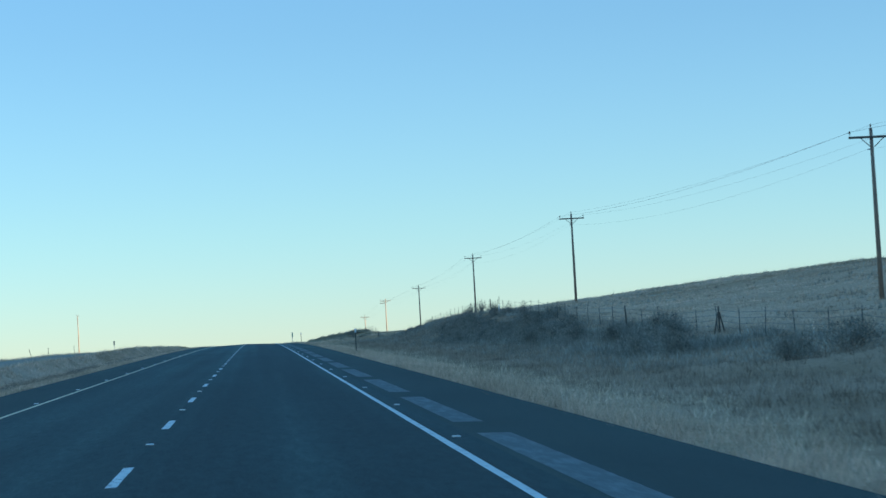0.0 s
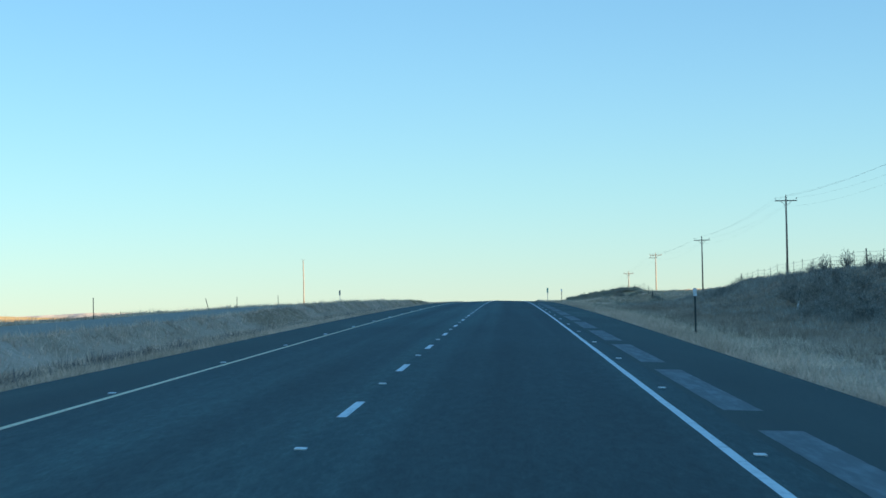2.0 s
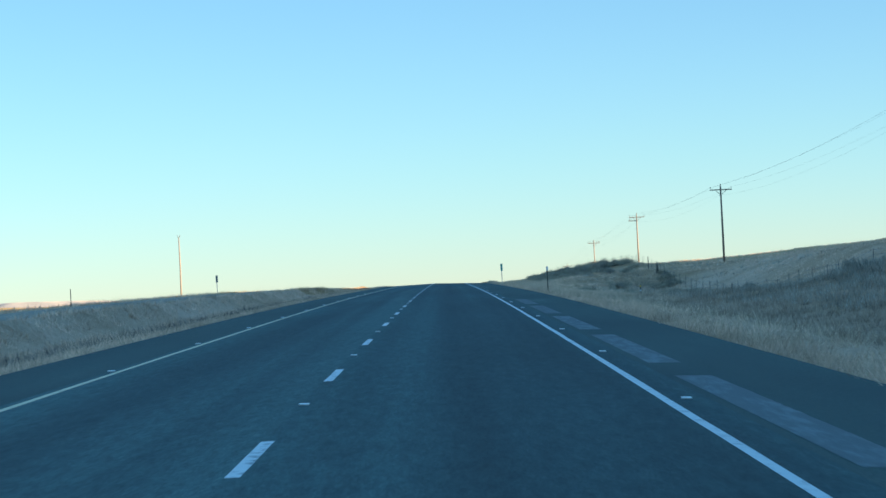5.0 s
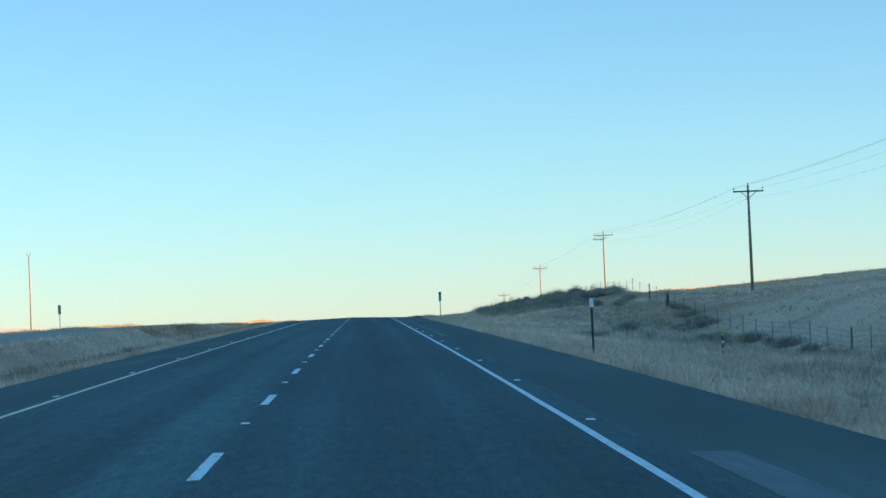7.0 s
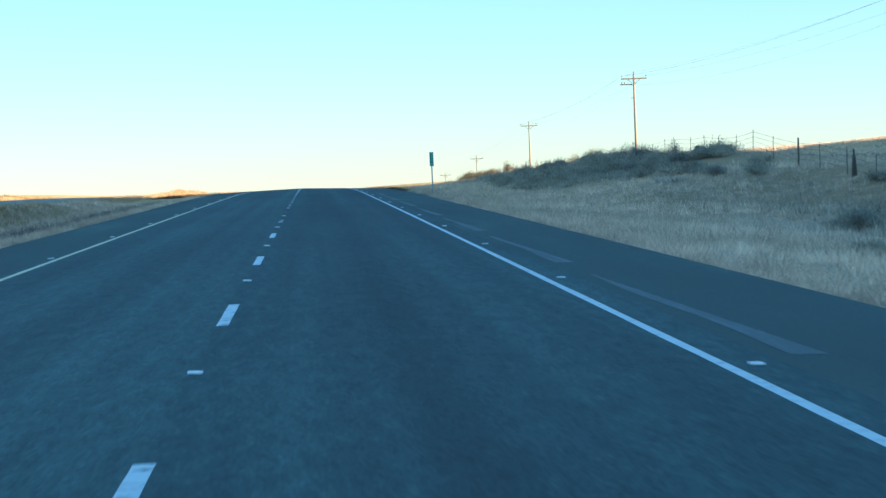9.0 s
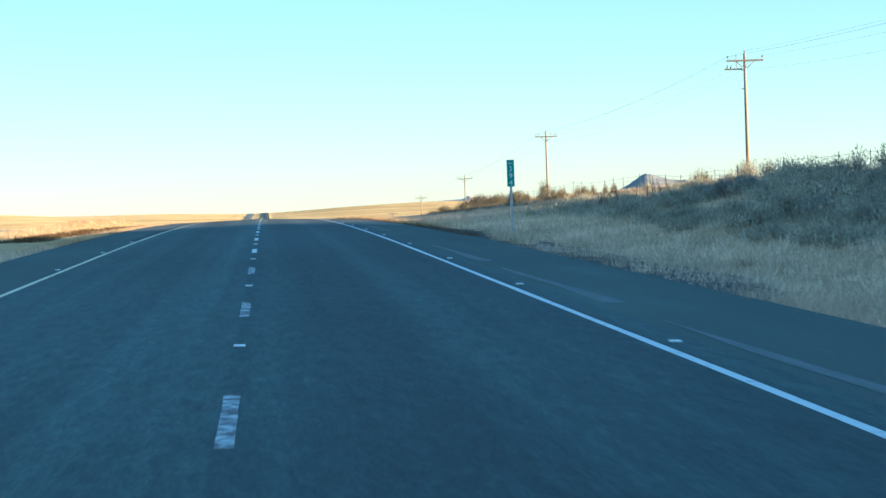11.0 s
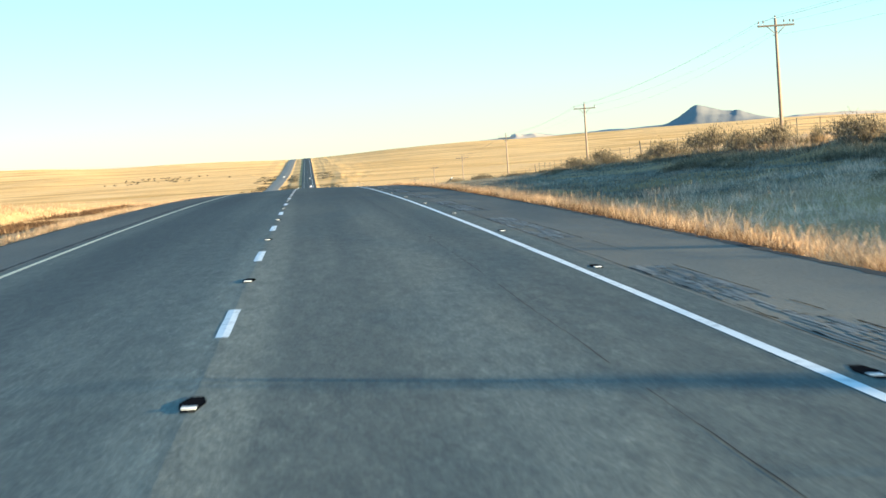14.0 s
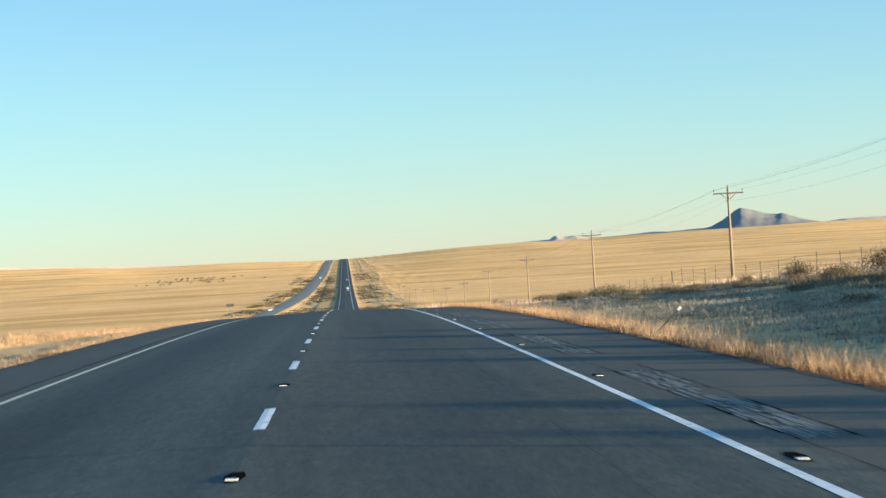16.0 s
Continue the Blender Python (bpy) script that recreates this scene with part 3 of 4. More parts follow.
for k, y in enumerate(FENCE_Y):
    o = new("post", stake_me if k % 15 == 7 else tee_me)
    o.parent = fence
    o.matrix_local = pose(fence_x(y) + rng.uniform(-.06, .06), y + rng.uniform(-.4, .4), gz(fence_x(y), y) + rng.uniform(-.08, .05), rng.uniform(-3, 3), rng.uniform(-3, 3), 0)
for hgt in (.3, .55, .8, 1.05):
    part("strand", rod([(fence_x(y), y, gz(fence_x(y), y) + hgt) for y in FENCE_Y], .008, 3, False), WIRE, fence)
for y, wide in ((123.6, .3), (434.7, .16)):
    x, z = fence_x(y), gz(fence_x(y), y)
    ob = tagged(empty("fence_brace", (x, y, z)), "dark wooden fence brace with two leaning struts", "fence brace", "braces of the stock fence")
    part("upright", rod([(0, 0, -.2), (.01, 0, .6), (0, 0, 1.2)], [.05, .045, .042], 8), POST_WOOD, ob)
    for q in (-1, 1):
        part("strut", rod([(q * wide, q * .25, -.1), (q * .04, 0, .92)], .036, 7), POST_WOOD, ob)


# ---- posts, markers and signs ----
def delineator(x, y, top, lean=0.0, panel=True, label=""):
    base = gz(x, y)
    ob = tagged(empty("delineator_post", (x, y, base)), label or "dark steel delineator post with a white reflector panel in grass", "delineator", "roadside delineators")
    h = top - base
    ob.rotation_euler = (0, radians(lean), 0)
    part("post", joined(block(.06, .02, h + .3, (0, 0, h / 2 - .15), .004), block(.02, .05, h + .3, (0, .03, h / 2 - .15), .004)), POST_STEEL, ob)
    if panel:
        part("reflector_panel", block(.11, .012, .24, (0, -.018, h - .13), .004), REFLECTOR, ob)
    return ob


delineator(7.59, 163.3, 4.24)
delineator(7.43, 329.8, 6.96)
delineator(-26.8, 245.6, 5.62, panel=False, label="dark steel post beside the opposite carriageway")
delineator(-26.9, 305.0, 6.36, -14, False, "leaning thin steel post beside the opposite carriageway")
delineator(-26.8, 326.1, 6.74, panel=False, label="dark steel post beside the opposite carriageway")
delineator(-26.5, 364.7, 7.46, panel=False, label="dark steel post beside the opposite carriageway")
delineator(-49.0, 975.0, gz(-49.0, 975.0) + 1.4, panel=False, label="lone dark post in the sunlit plain")
delineator(-49.0, 1240.0, gz(-49.0, 1240.0) + 1.4, panel=False, label="lone dark post in the sunlit plain")


def white_post(x, y, h, lean):
    ob = tagged(empty("white_marker_post", (x, y, gz(x, y))), "thin white marker post among dry brush on the bank", "marker post", "white marker posts")
    ob.rotation_euler = (0, radians(lean), 0)
    part("post", block(.085, .03, h * .62 + .2, (0, 0, h * .31 - .1), .01), REFLECTOR, ob)
    part("rod", rod([(0, .02, 0), (0, .02, h * 1.25)], .022, 6), POST_STEEL, ob, "thin dark rod above the white sleeve")


white_post(22.26, 213.2, 1.15, 3)
white_post(16.98, 211.4, 1.05, 9)
ob = tagged(empty("leaning_marker_post", (8.1, 637.5, gz(8.1, 637.5))), "dark post leaning far over with a white top panel", "marker post")
ob.rotation_euler = (0, radians(46), 0)
part("post", block(.055, .03, 1.1, (0, 0, .28), .004), POST_STEEL, ob)
part("reflector_panel", block(.06, .014, .12, (0, -.024, .76), .004), REFLECTOR, ob)

x, y = 15.14, 356.0
zb = gz(x, y)
ob = tagged(empty("culvert_marker", (x, y, zb)), "black culvert marker post with yellow and white bands", "culvert marker")
h = 5.68 - zb
part("post", rod([(0, 0, -.2), (0, 0, h)], .035, 8), POST_STEEL, ob)
for k, m in enumerate((YELLOW, REFLECTOR, YELLOW)):
    part("band", rod([(0, 0, h - .12 - .3 * k), (0, 0, h - .02 - .3 * k)], .041, 8), m, ob)


def letters(text, size, at, parent, material, name="lettering"):
    c = bpy.data.curves.new("text", "FONT")
    c.body, c.size, c.align_x, c.extrude = text, size, "CENTER", 0.002
    tmp = bpy.data.objects.new("text", c)
    scene.collection.objects.link(tmp)
    bpy.context.view_layer.update()
    me = bpy.data.meshes.new_from_object(tmp.evaluated_get(bpy.context.evaluated_depsgraph_get()))
    bpy.data.objects.remove(tmp)
    me.materials.clear()
    me.materials.append(material)
    o = new(name, me)
    o.parent = parent
    o.matrix_local = pose(*at, 90, 0, 0)
    return o


# mile marker
x, y = 8.68, 485.7
zb = gz(x, y)
top = surface(0, y) + 2.14 - zb
sign = tagged(empty("mile_marker_sign", (x, y, zb)), "tall narrow green mile marker sign with white numerals", "road sign")
part("post", joined(block(.07, .012, top + .3, (0, .02, top / 2 - .2), .003), block(.012, .04, top + .3, (-.035, .035, top / 2 - .2), .003), block(.012, .04, top + .3, (.035, .035, top / 2 - .2), .003)), STEEL, sign)
panel = part("panel", block(.26, .008, .92, (0, 0, top - .46), .003), SIGN_GREEN, sign)
part("border", joined(*[block(sx, .004, sz, (px, -.006, top - .46 + pz)) for sx, sz, px, pz in ((.245, .008, 0, .45), (.245, .008, 0, -.45), (.008, .9, .12, 0), (.008, .9, -.12, 0))]), SIGN_WHITE, sign)
letters("MILE", .095, (0, -.007, top - .155), sign, SIGN_WHITE)
for k, digit in enumerate("394"):
    letters(digit, .26, (0, -.007, top - .40 - .235 * k), sign, SIGN_WHITE, "numeral")

x, y = -28.2, 486.2
zb = gz(x, y)
ob = tagged(empty("road_sign_back", (x, y, zb)), "narrow road sign seen from its bare metal back", "road sign")
h = 10.0 - zb
part("post", block(.07, .03, h + .2, (0, .03, h / 2 - .15), .004), STEEL, ob)
part("panel", block(.28, .008, .9, (0, 0, h - .45), .003), SIGN_BACK, ob)

x, y = -18.9, 960.0
zb = gz(x, y)
ob = tagged(empty("median_sign", (x, y, zb)), "small dark signboard on two posts in the median", "road sign")
h = 3.07 - zb
for s in (-.45, .45):
    part("post", block(.07, .05, h + .2, (s, 0, h / 2 - .15), .004), STEEL, ob)
part("board", block(1.3, .02, .55, (0, -.04, h - .28), .005), POST_WOOD, ob, "dark weathered sign panel")

# lone pole left of the highway, forked at its top
x, y = -40.55, 549.9
zb = gz(x, y)
h = 17.74 - zb
ob = tagged(empty("forked_pole", (x, y, zb)), "slim bare wooden pole with a forked top beyond the median", "pole")
part("pole", rod([(0, 0, -.4), (.05, 0, h * .5), (0, 0, h - .45)], [.13, .11, .085], 9), POLE_WOOD, ob)
for s in (-1, 1):
    part("fork", rod([(0, 0, h - .55), (s * .26, 0, h)], .04, 6), ARM_WOOD, ob)

# dead stalks on the bank
rng = random.Random(8)
for k in range(17):
    x, y = rng.gauss((15.2, 16.8)[k % 2], .35), rng.gauss((505, 503.5)[k % 2], 1.2)
    ob = tagged(empty("dead_stalk", (x, y, gz(x, y))), "tall dark dead plant stalk on the grassy bank", "plant stalk", "dead stalks on the bank")
    part("stem", rod([(0, 0, -.1), (rng.uniform(-.08, .08), 0, .6), (rng.uniform(-.15, .15), 0, rng.uniform(.85, 1.35))], [.026, .021, .009], 5), POST_WOOD, ob)

# ---- raised pavement markers ----
marker = empty("raised_marker")
part("housing", block(.105, .11, .018, (0, 0, .009), .005), REFLECTOR, marker)
part("lens", block(.09, .012, .013, (0, -.055, .010), .003), SIGN_WHITE, marker)
tagged(marker, "low white reflective marker fixed to the asphalt", "road marker", "raised road markers")
marker_slot = empty("recessed_marker")
bm = bmesh.new()
outline = [(-.04, -.36), (.04, -.36), (.068, -.08), (.088, .10), (.06, .42), (-.016, .42), (-.068, .10), (-.06, -.08)]
bm.faces.new([bm.verts.new((a, b, .003)) for a, b in outline])
part("slot", bm, SLOT, marker_slot)
part("housing", block(.09, .10, .012, (0, -.16, .004), .003), STEEL, marker_slot)
part("lens", block(.085, .014, .010, (0, -.214, .007), .002), SIGN_WHITE, marker_slot)
tagged(marker_slot, "white reflective marker set in a dark milled slot", "road marker", "raised road markers")
used = set()
for line_x in (0.0, 3.92, -3.86):
    for k in range(1, 64 if line_x >= 0 else 40):
        y = PHASE + PERIOD * k + 7.62 + (0.0 if line_x == 0 else .3)
        kind = marker_slot if y > (507 if line_x == 0 else 520) else marker
        slope = math.degrees(math.atan(float(np.interp(y, GRADE_Y, GRADE))))
        m = pose(line_x, y, surface(line_x, y), slope, -math.degrees(math.atan(-.0355 if line_x >= 0 else .0207)), 0)
        if kind not in used:
            used.add(kind)
            kind.matrix_basis = m
        else:
            copy_thing(kind, m)


# ---- rumble strips, cracks ----
def rumble(y0, y1, seed):
    """A milled strip: a pale scuffed bed on the newer shoulder."""
    r = np.random.RandomState(seed)
    bed = []
    y = y0
    while y < y1:
        ragged = .15
        inner, outer = (4.36 + .03 * math.sin(y * .7), 4.42 + .20 * (y1 - y) / 12.2) if 350 < y0 < 480 else (4.27, 4.73)
        bed.append(ribbon(inner + ragged * r.uniform(-.03, .03), outer + ragged * r.uniform(-.05, .05), y, y + .30, .003, .3))
        y += .30
    child("rumble_strip", mesh_of("rumble_strip", bed, RUMBLE if y0 < 250 else RUMBLE_FAINT), road, "pale rumble strip milled into the shoulder")


starts = [-19 + 15.85 * k + 107.5 - 15.85 * 6 for k in range(0, 30)]
for k, s in enumerate(starts):
    if s < 280 or 350 < s < 470:
        rumble(s, s + 12.2, k)


def scraped(y0, y1, seed):
    """An old worn strip: pale scrapes along the road, broken dark edges and short ridges across."""
    r = np.random.RandomState(seed)
    pale, bars = [], []
    gap = y0 + r.uniform(.35, .6) * (y1 - y0)
    for lane in range(9):
        x = 4.25 + .055 * lane
        y = y0 + r.uniform(0, 1.2)
        while y < y1 - .6:
            e = min(y + r.uniform(.7, 3.2), y1 - r.uniform(0, .5))
            if not gap - .9 < (y + e) / 2 < gap + .9:
                pale.append(ribbon(x + r.uniform(-.012, .004), x + r.uniform(.022, .05), y, e, .003, .4, wobble=.012, seed=int(r.randint(999))))
            y = e + r.uniform(.1, .7)
    for x in (4.24, 4.76):
        y = y0
        while y < y1 - 1.0:
            e = y + r.uniform(1.0, 3.0)
            bars.append(ribbon(x, x + r.uniform(.006, .013), y, e, .004, .4, wobble=.015, seed=int(r.randint(999))))
            y = e + r.uniform(.4, 2.5)
    y = y0 + .3
    while y < y1 - .3:
        if not gap - .8 < y < gap + .8 and r.uniform() < .6:
            x = 4.30 + r.uniform(0, .28)
            bars.append(ribbon(x, x + r.uniform(.06, .16), y, y + .035, .005, .035))
        y += .3
    ob = child("rumble_strip", mesh_of("rumble_strip", pale, RUMBLE_LATE), road, "worn rumble strip of pale scrapes in the old shoulder")
    child("groove_row", mesh_of("groove_row", bars, SLOT), ob, "dark broken edges and grooves")


for k, s in enumerate((488.0, 508.0, 528.0, 548.0, 566.5, 584.5, 602.5, 620.0, 637.0, 654.0, 671.0)):
    scraped(s, s + 12.0, 40 + k)


def crack(x0, ya, yb, width, seed, broken=0.0):
    """A thin crack that wanders along the road, with gaps where it has closed."""
    r = np.random.RandomState(seed)
    yy = np.arange(ya, yb, .5)
    xx = x0 + np.cumsum(r.uniform(-.03, .03, len(yy))) * .3
    shut = waves(yy, yy * 0, 9.0, seed + 3) < broken * 2 - 1
    v, f = [], []
    for a, b in zip(xx, yy):
        w = width * r.uniform(.35, 1.35)
        v += [(a - w, b, surface(a, b) + .003), (a + w, b, surface(a, b) + .003)]
    for i in range(len(yy) - 1):
        if not (broken and shut[i]):
            f.append((2 * i, 2 * i + 1, 2 * i + 3, 2 * i + 2))
    return v, f


child("tar_seam", mesh_of("tar_seam", [crack(2.62, 496, 690, .004, 1, .38)], TAR), road, "thin dark crack sealed with tar")
child("ragged_edge", mesh_of("ragged_edge", [ribbon(6.28, 6.43, 478, 720, .003, .5, wobble=.05, seed=8), ribbon(-5.98, -5.89, 478, 720, .003, .5, wobble=.03, seed=9)], TAR), road, "dark crumbled edge of the pavement")
child("shoulder_joint", mesh_of("shoulder_joint", [crack(-3.96, 480, 700, .055, 3), crack(4.16, 480, 640, .007, 4), crack(4.78, 500, 680, .007, 5, .45)], TAR), road, "dark open joint along the shoulder")


# ---- brush ----
def shrub_kind(seed, wide, tall, label, group, leaves=1900, stems=30, foliage=None):
    r = random.Random(seed)
    ob = tagged(empty("shrub"), label, "shrub", group)
    twigs = []
    tips = []
    for k in range(stems):
        a, lean = r.uniform(0, 6.283), r.uniform(.05, 1.0) ** .7
        tip = Vector((math.cos(a) * wide * lean * .5, math.sin(a) * wide * lean * .5, tall * r.uniform(.6, 1.0) * (1.1 - .7 * lean)))
        mid = tip * .5 + Vector((r.uniform(-.08, .08), r.uniform(-.08, .08), .08 * tall))
        twigs.append(rod([(0, 0, -.1), mid, tip], [.02, .012, .004], 3, False))
        tips += [mid, tip, (mid + tip) / 2, tip * .85]
    part("branch_frame", joined(*twigs), TWIG, ob)
    n = leaves
    c = np.array([tips[r.randrange(len(tips))] for _ in range(n)], float)
    g = np.random.RandomState(seed)
    c += g.normal(0, .10 * wide, (n, 3)) * (1, 1, .6)
    c[:, 2] = np.maximum(c[:, 2], .04)
    blades("foliage", c, g, .035, .13, foliage or SAGE, ob, upright=.55)
    return ob


def blades(name, roots, g, width, length, material, parent=None, upright=.8, spread_=.35, size=1.0, outward=None):
    """Many small blades, each one triangle, in one mesh."""
    n = len(roots)
    a = g.uniform(0, 6.283, n)
    l = length * g.uniform(.55, 1.3, n) * size
    w = width * g.uniform(.6, 1.4, n)
    side = np.stack([np.cos(a), np.sin(a), np.zeros(n)], -1) * w[:, None] * .5
    if outward is None:
        b = g.uniform(0, 6.283, n)
        lean = g.uniform(0, spread_, n) + (1 - upright) * g.uniform(0, 1.6, n)
    else:                                 # a bunch that falls open from its middle
        b = outward[0] + g.normal(0, .6, n)
        lean = outward[1] * g.uniform(.35, 1.15, n) + .1
    up = np.stack([np.cos(b) * np.sin(lean), np.sin(b) * np.sin(lean), np.cos(lean)], -1) * l[:, None]
    v = np.stack([roots - side, roots + side, roots + up], 1).reshape(-1, 3)
    me = bpy.data.meshes.new(name)
    me.vertices.add(3 * n)
    me.vertices.foreach_set("co", v.astype(np.float32).ravel())
    me.loops.add(3 * n)
    me.loops.foreach_set("vertex_index", np.arange(3 * n, dtype=np.int32))
    me.polygons.add(n)
    me.polygons.foreach_set("loop_start", np.arange(0, 3 * n, 3, dtype=np.int32))
    me.update(calc_edges=True)
    me.materials.append(material)
    ob = new(name, me)
    if parent is not None:
        ob.parent = parent
    return ob


SHRUBS = [
    shrub_kind(11, 1.8, .60, "low grey-green sagebrush on the dry bank", "sagebrush along the bank"),
    shrub_kind(12, 2.4, .80, "rounded grey-green sagebrush with bare twigs on the bank", "sagebrush along the bank"),
    shrub_kind(13, 1.2, .85, "upright twiggy dark brush on the dry bank", "sagebrush along the bank"),
    shrub_kind(14, 2.6, 1.15, "wide dark bush with an uneven crown on the bank", "sagebrush along the bank"),
    shrub_kind(15, 2.1, 1.25, "tall brown bush with a sunlit top on the bank", "tall bushes on the bank", foliage=OLIVE),
    shrub_kind(16, 1.3, 1.25, "bare see-through twiggy bush beside the fence", "bare bushes along the fence", 260, 46),
    shrub_kind(17, 1.9, .55, "low pale grey sagebrush on the grassy bank", "pale sagebrush on the farther banks", foliage=SAGE_PALE),
    shrub_kind(18, 2.3, .75, "rounded pale grey sagebrush on the grassy bank", "pale sagebrush on the farther banks", foliage=SAGE_PALE),
    shrub_kind(19, 2.6, 1.0, "wide grey bush with an uneven crown on the grassy bank", "pale sagebrush on the farther banks", foliage=SAGE_PALE),
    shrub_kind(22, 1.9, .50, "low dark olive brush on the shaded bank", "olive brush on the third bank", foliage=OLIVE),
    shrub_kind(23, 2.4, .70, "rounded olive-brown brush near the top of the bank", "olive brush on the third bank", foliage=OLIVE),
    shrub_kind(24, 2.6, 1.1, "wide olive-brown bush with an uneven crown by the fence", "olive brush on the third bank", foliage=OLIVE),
]
rng = random.Random(21)
places = []


def brush_patches(count, xa, xb, ya, yb, kinds):
    for _ in range(count):
        cx, cy = rng.uniform(xa, xb), rng.uniform(ya, yb)
        for _ in range(rng.randint(3, 6)):
            places.append((min(xb + .6, max(xa - .4, cx + rng.gauss(0, .9))), cy + rng.gauss(0, 2.6), rng.choice(kinds)))


def brush_mass(x, y, count, kinds, across=.9, along=3.2):
    """A dense stand of brush round one place."""
    for _ in range(count):
        places.append((x + rng.gauss(0, across), y + rng.gauss(0, along), rng.choice(kinds)))


# first bank: dark stands of brush along its foot and over its face
for x, y, count in ((17.4, 199, 8), (18.0, 189, 7), (18.4, 179, 7), (20.6, 181, 5), (18.3, 166, 7), (17.6, 153, 7), (20.2, 164, 5), (22.0, 177, 3), (19.3, 134, 6), (20.4, 125, 5), (17.0, 113, 6), (15.8, 86, 1), (19.0, 92, 1), (20.4, 222, 6), (19.0, 210, 4), (18.6, 173, 5), (18.2, 145, 6)):
    brush_mass(x, y, count, (0, 1, 1, 3, 3))
brush_patches(5, 17.5, 24.0, 225, 345, (0, 0, 1, 2))
for y in (246.0, 238.0, 228.5, 223.0, 217.3, 206.5, 196.0):
    places.append((22.5 + rng.uniform(-.3, .3), y, 5))
# swale with single bushes, and brush along the fence
for x, y, count in ((18.2, 410.5, 3), (13.4, 388.6, 2), (23.6, 427, 4), (23.0, 416, 4), (22.4, 406, 4), (22.6, 397, 4), (22.5, 385, 3), (22.3, 372, 3)):
    brush_mass(x, y, count, (0, 0, 1, 2), .5, 2.6)
# second bank
for x, y, count in ((18.6, 455, 8), (20.4, 447, 6), (21.6, 456, 5), (17.6, 463, 6), (19.6, 468, 7), (16.4, 470, 5), (18.0, 478, 6), (20.6, 478, 6), (15.2, 466, 4), (17.0, 488, 5), (20.2, 490, 5), (18.4, 499, 3)):
    brush_mass(x, y, count, (0, 1, 1, 2, 3), 1.0, 2.8)
for x, y, k in ((20.4, 518.0, 1), (20.6, 512.5, 1), (21.8, 509.5, 1), (21.6, 502.0, 3), (21.9, 500.6, 2), (21.0, 497.0, 3), (22.4, 498.3, 5), (22.3, 494.2, 5), (22.2, 490.8, 5), (22.3, 487.5, 5), (21.0, 475.5, 5), (21.6, 482.0, 2), (22.0, 470.0, 5)):
    places.append((x, y, k))
for x, y, count in ((14.0, 484, 4), (15.6, 492, 4), (13.6, 496, 3), (16.0, 503, 4), (14.6, 509, 3), (12.8, 474, 3), (14.8, 468, 4), (12.6, 458, 3), (17.0, 515, 3), (17.6, 528, 3), (18.2, 542, 3)):
    brush_mass(x, y, count, (0, 0, 1), .7, 3.0)
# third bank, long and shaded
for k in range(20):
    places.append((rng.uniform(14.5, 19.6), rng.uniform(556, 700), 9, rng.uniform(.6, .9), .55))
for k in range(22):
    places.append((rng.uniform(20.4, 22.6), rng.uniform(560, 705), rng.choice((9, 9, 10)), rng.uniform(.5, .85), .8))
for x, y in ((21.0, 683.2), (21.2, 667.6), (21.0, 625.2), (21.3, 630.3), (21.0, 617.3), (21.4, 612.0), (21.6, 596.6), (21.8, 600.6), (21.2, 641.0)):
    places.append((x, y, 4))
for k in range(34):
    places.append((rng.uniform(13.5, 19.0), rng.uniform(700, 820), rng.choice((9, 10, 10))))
places += [(22.3, 520.6, 11, .60, 1.15), (22.4, 509.8, 8, .42), (22.3, 511.0, 8, .36), (22.5, 506.8, 8, .34), (22.3, 513.6, 7, .4), (22.4, 562.6, 10, .5), (22.3, 583.3, 11, .5, 1.42), (22.4, 575.0, 10, .36), (22.5, 537.6, 7, .4)]
y = 547.0
while y < 655:                                  # small upright bushes along the crest throw long stripes of shade
    places.append((rng.uniform(21.9, 22.8), y, 10, rng.uniform(.20, .27), rng.uniform(.95, 1.2)))
    y += rng.uniform(1.8, 6.0)
placed = set()
for x, y, k, *given in places:
    if 330 < y < 548:                           # paler plants on the farther banks
        k = {0: 6, 1: 7, 3: 8}.get(k, k)
    s = rng.uniform(.85, 1.1) if k in (3, 4, 5) else rng.uniform(.65, 1.05)
    m = pose(x, y, gz(x, y) - .03, 0, 0, rng.uniform(0, 360)) @ (Matrix.Diagonal((given[0], given[0], given[1] if len(given) > 1 else 1.15, 1)) if given else Matrix.Diagonal((s, s, s * rng.uniform(.85, 1.1), 1)))
    if k not in placed:
        placed.add(k)
        SHRUBS[k].matrix_basis = m
    else:
        o = copy_thing(SHRUBS[k], m)
        o.matrix_basis = m


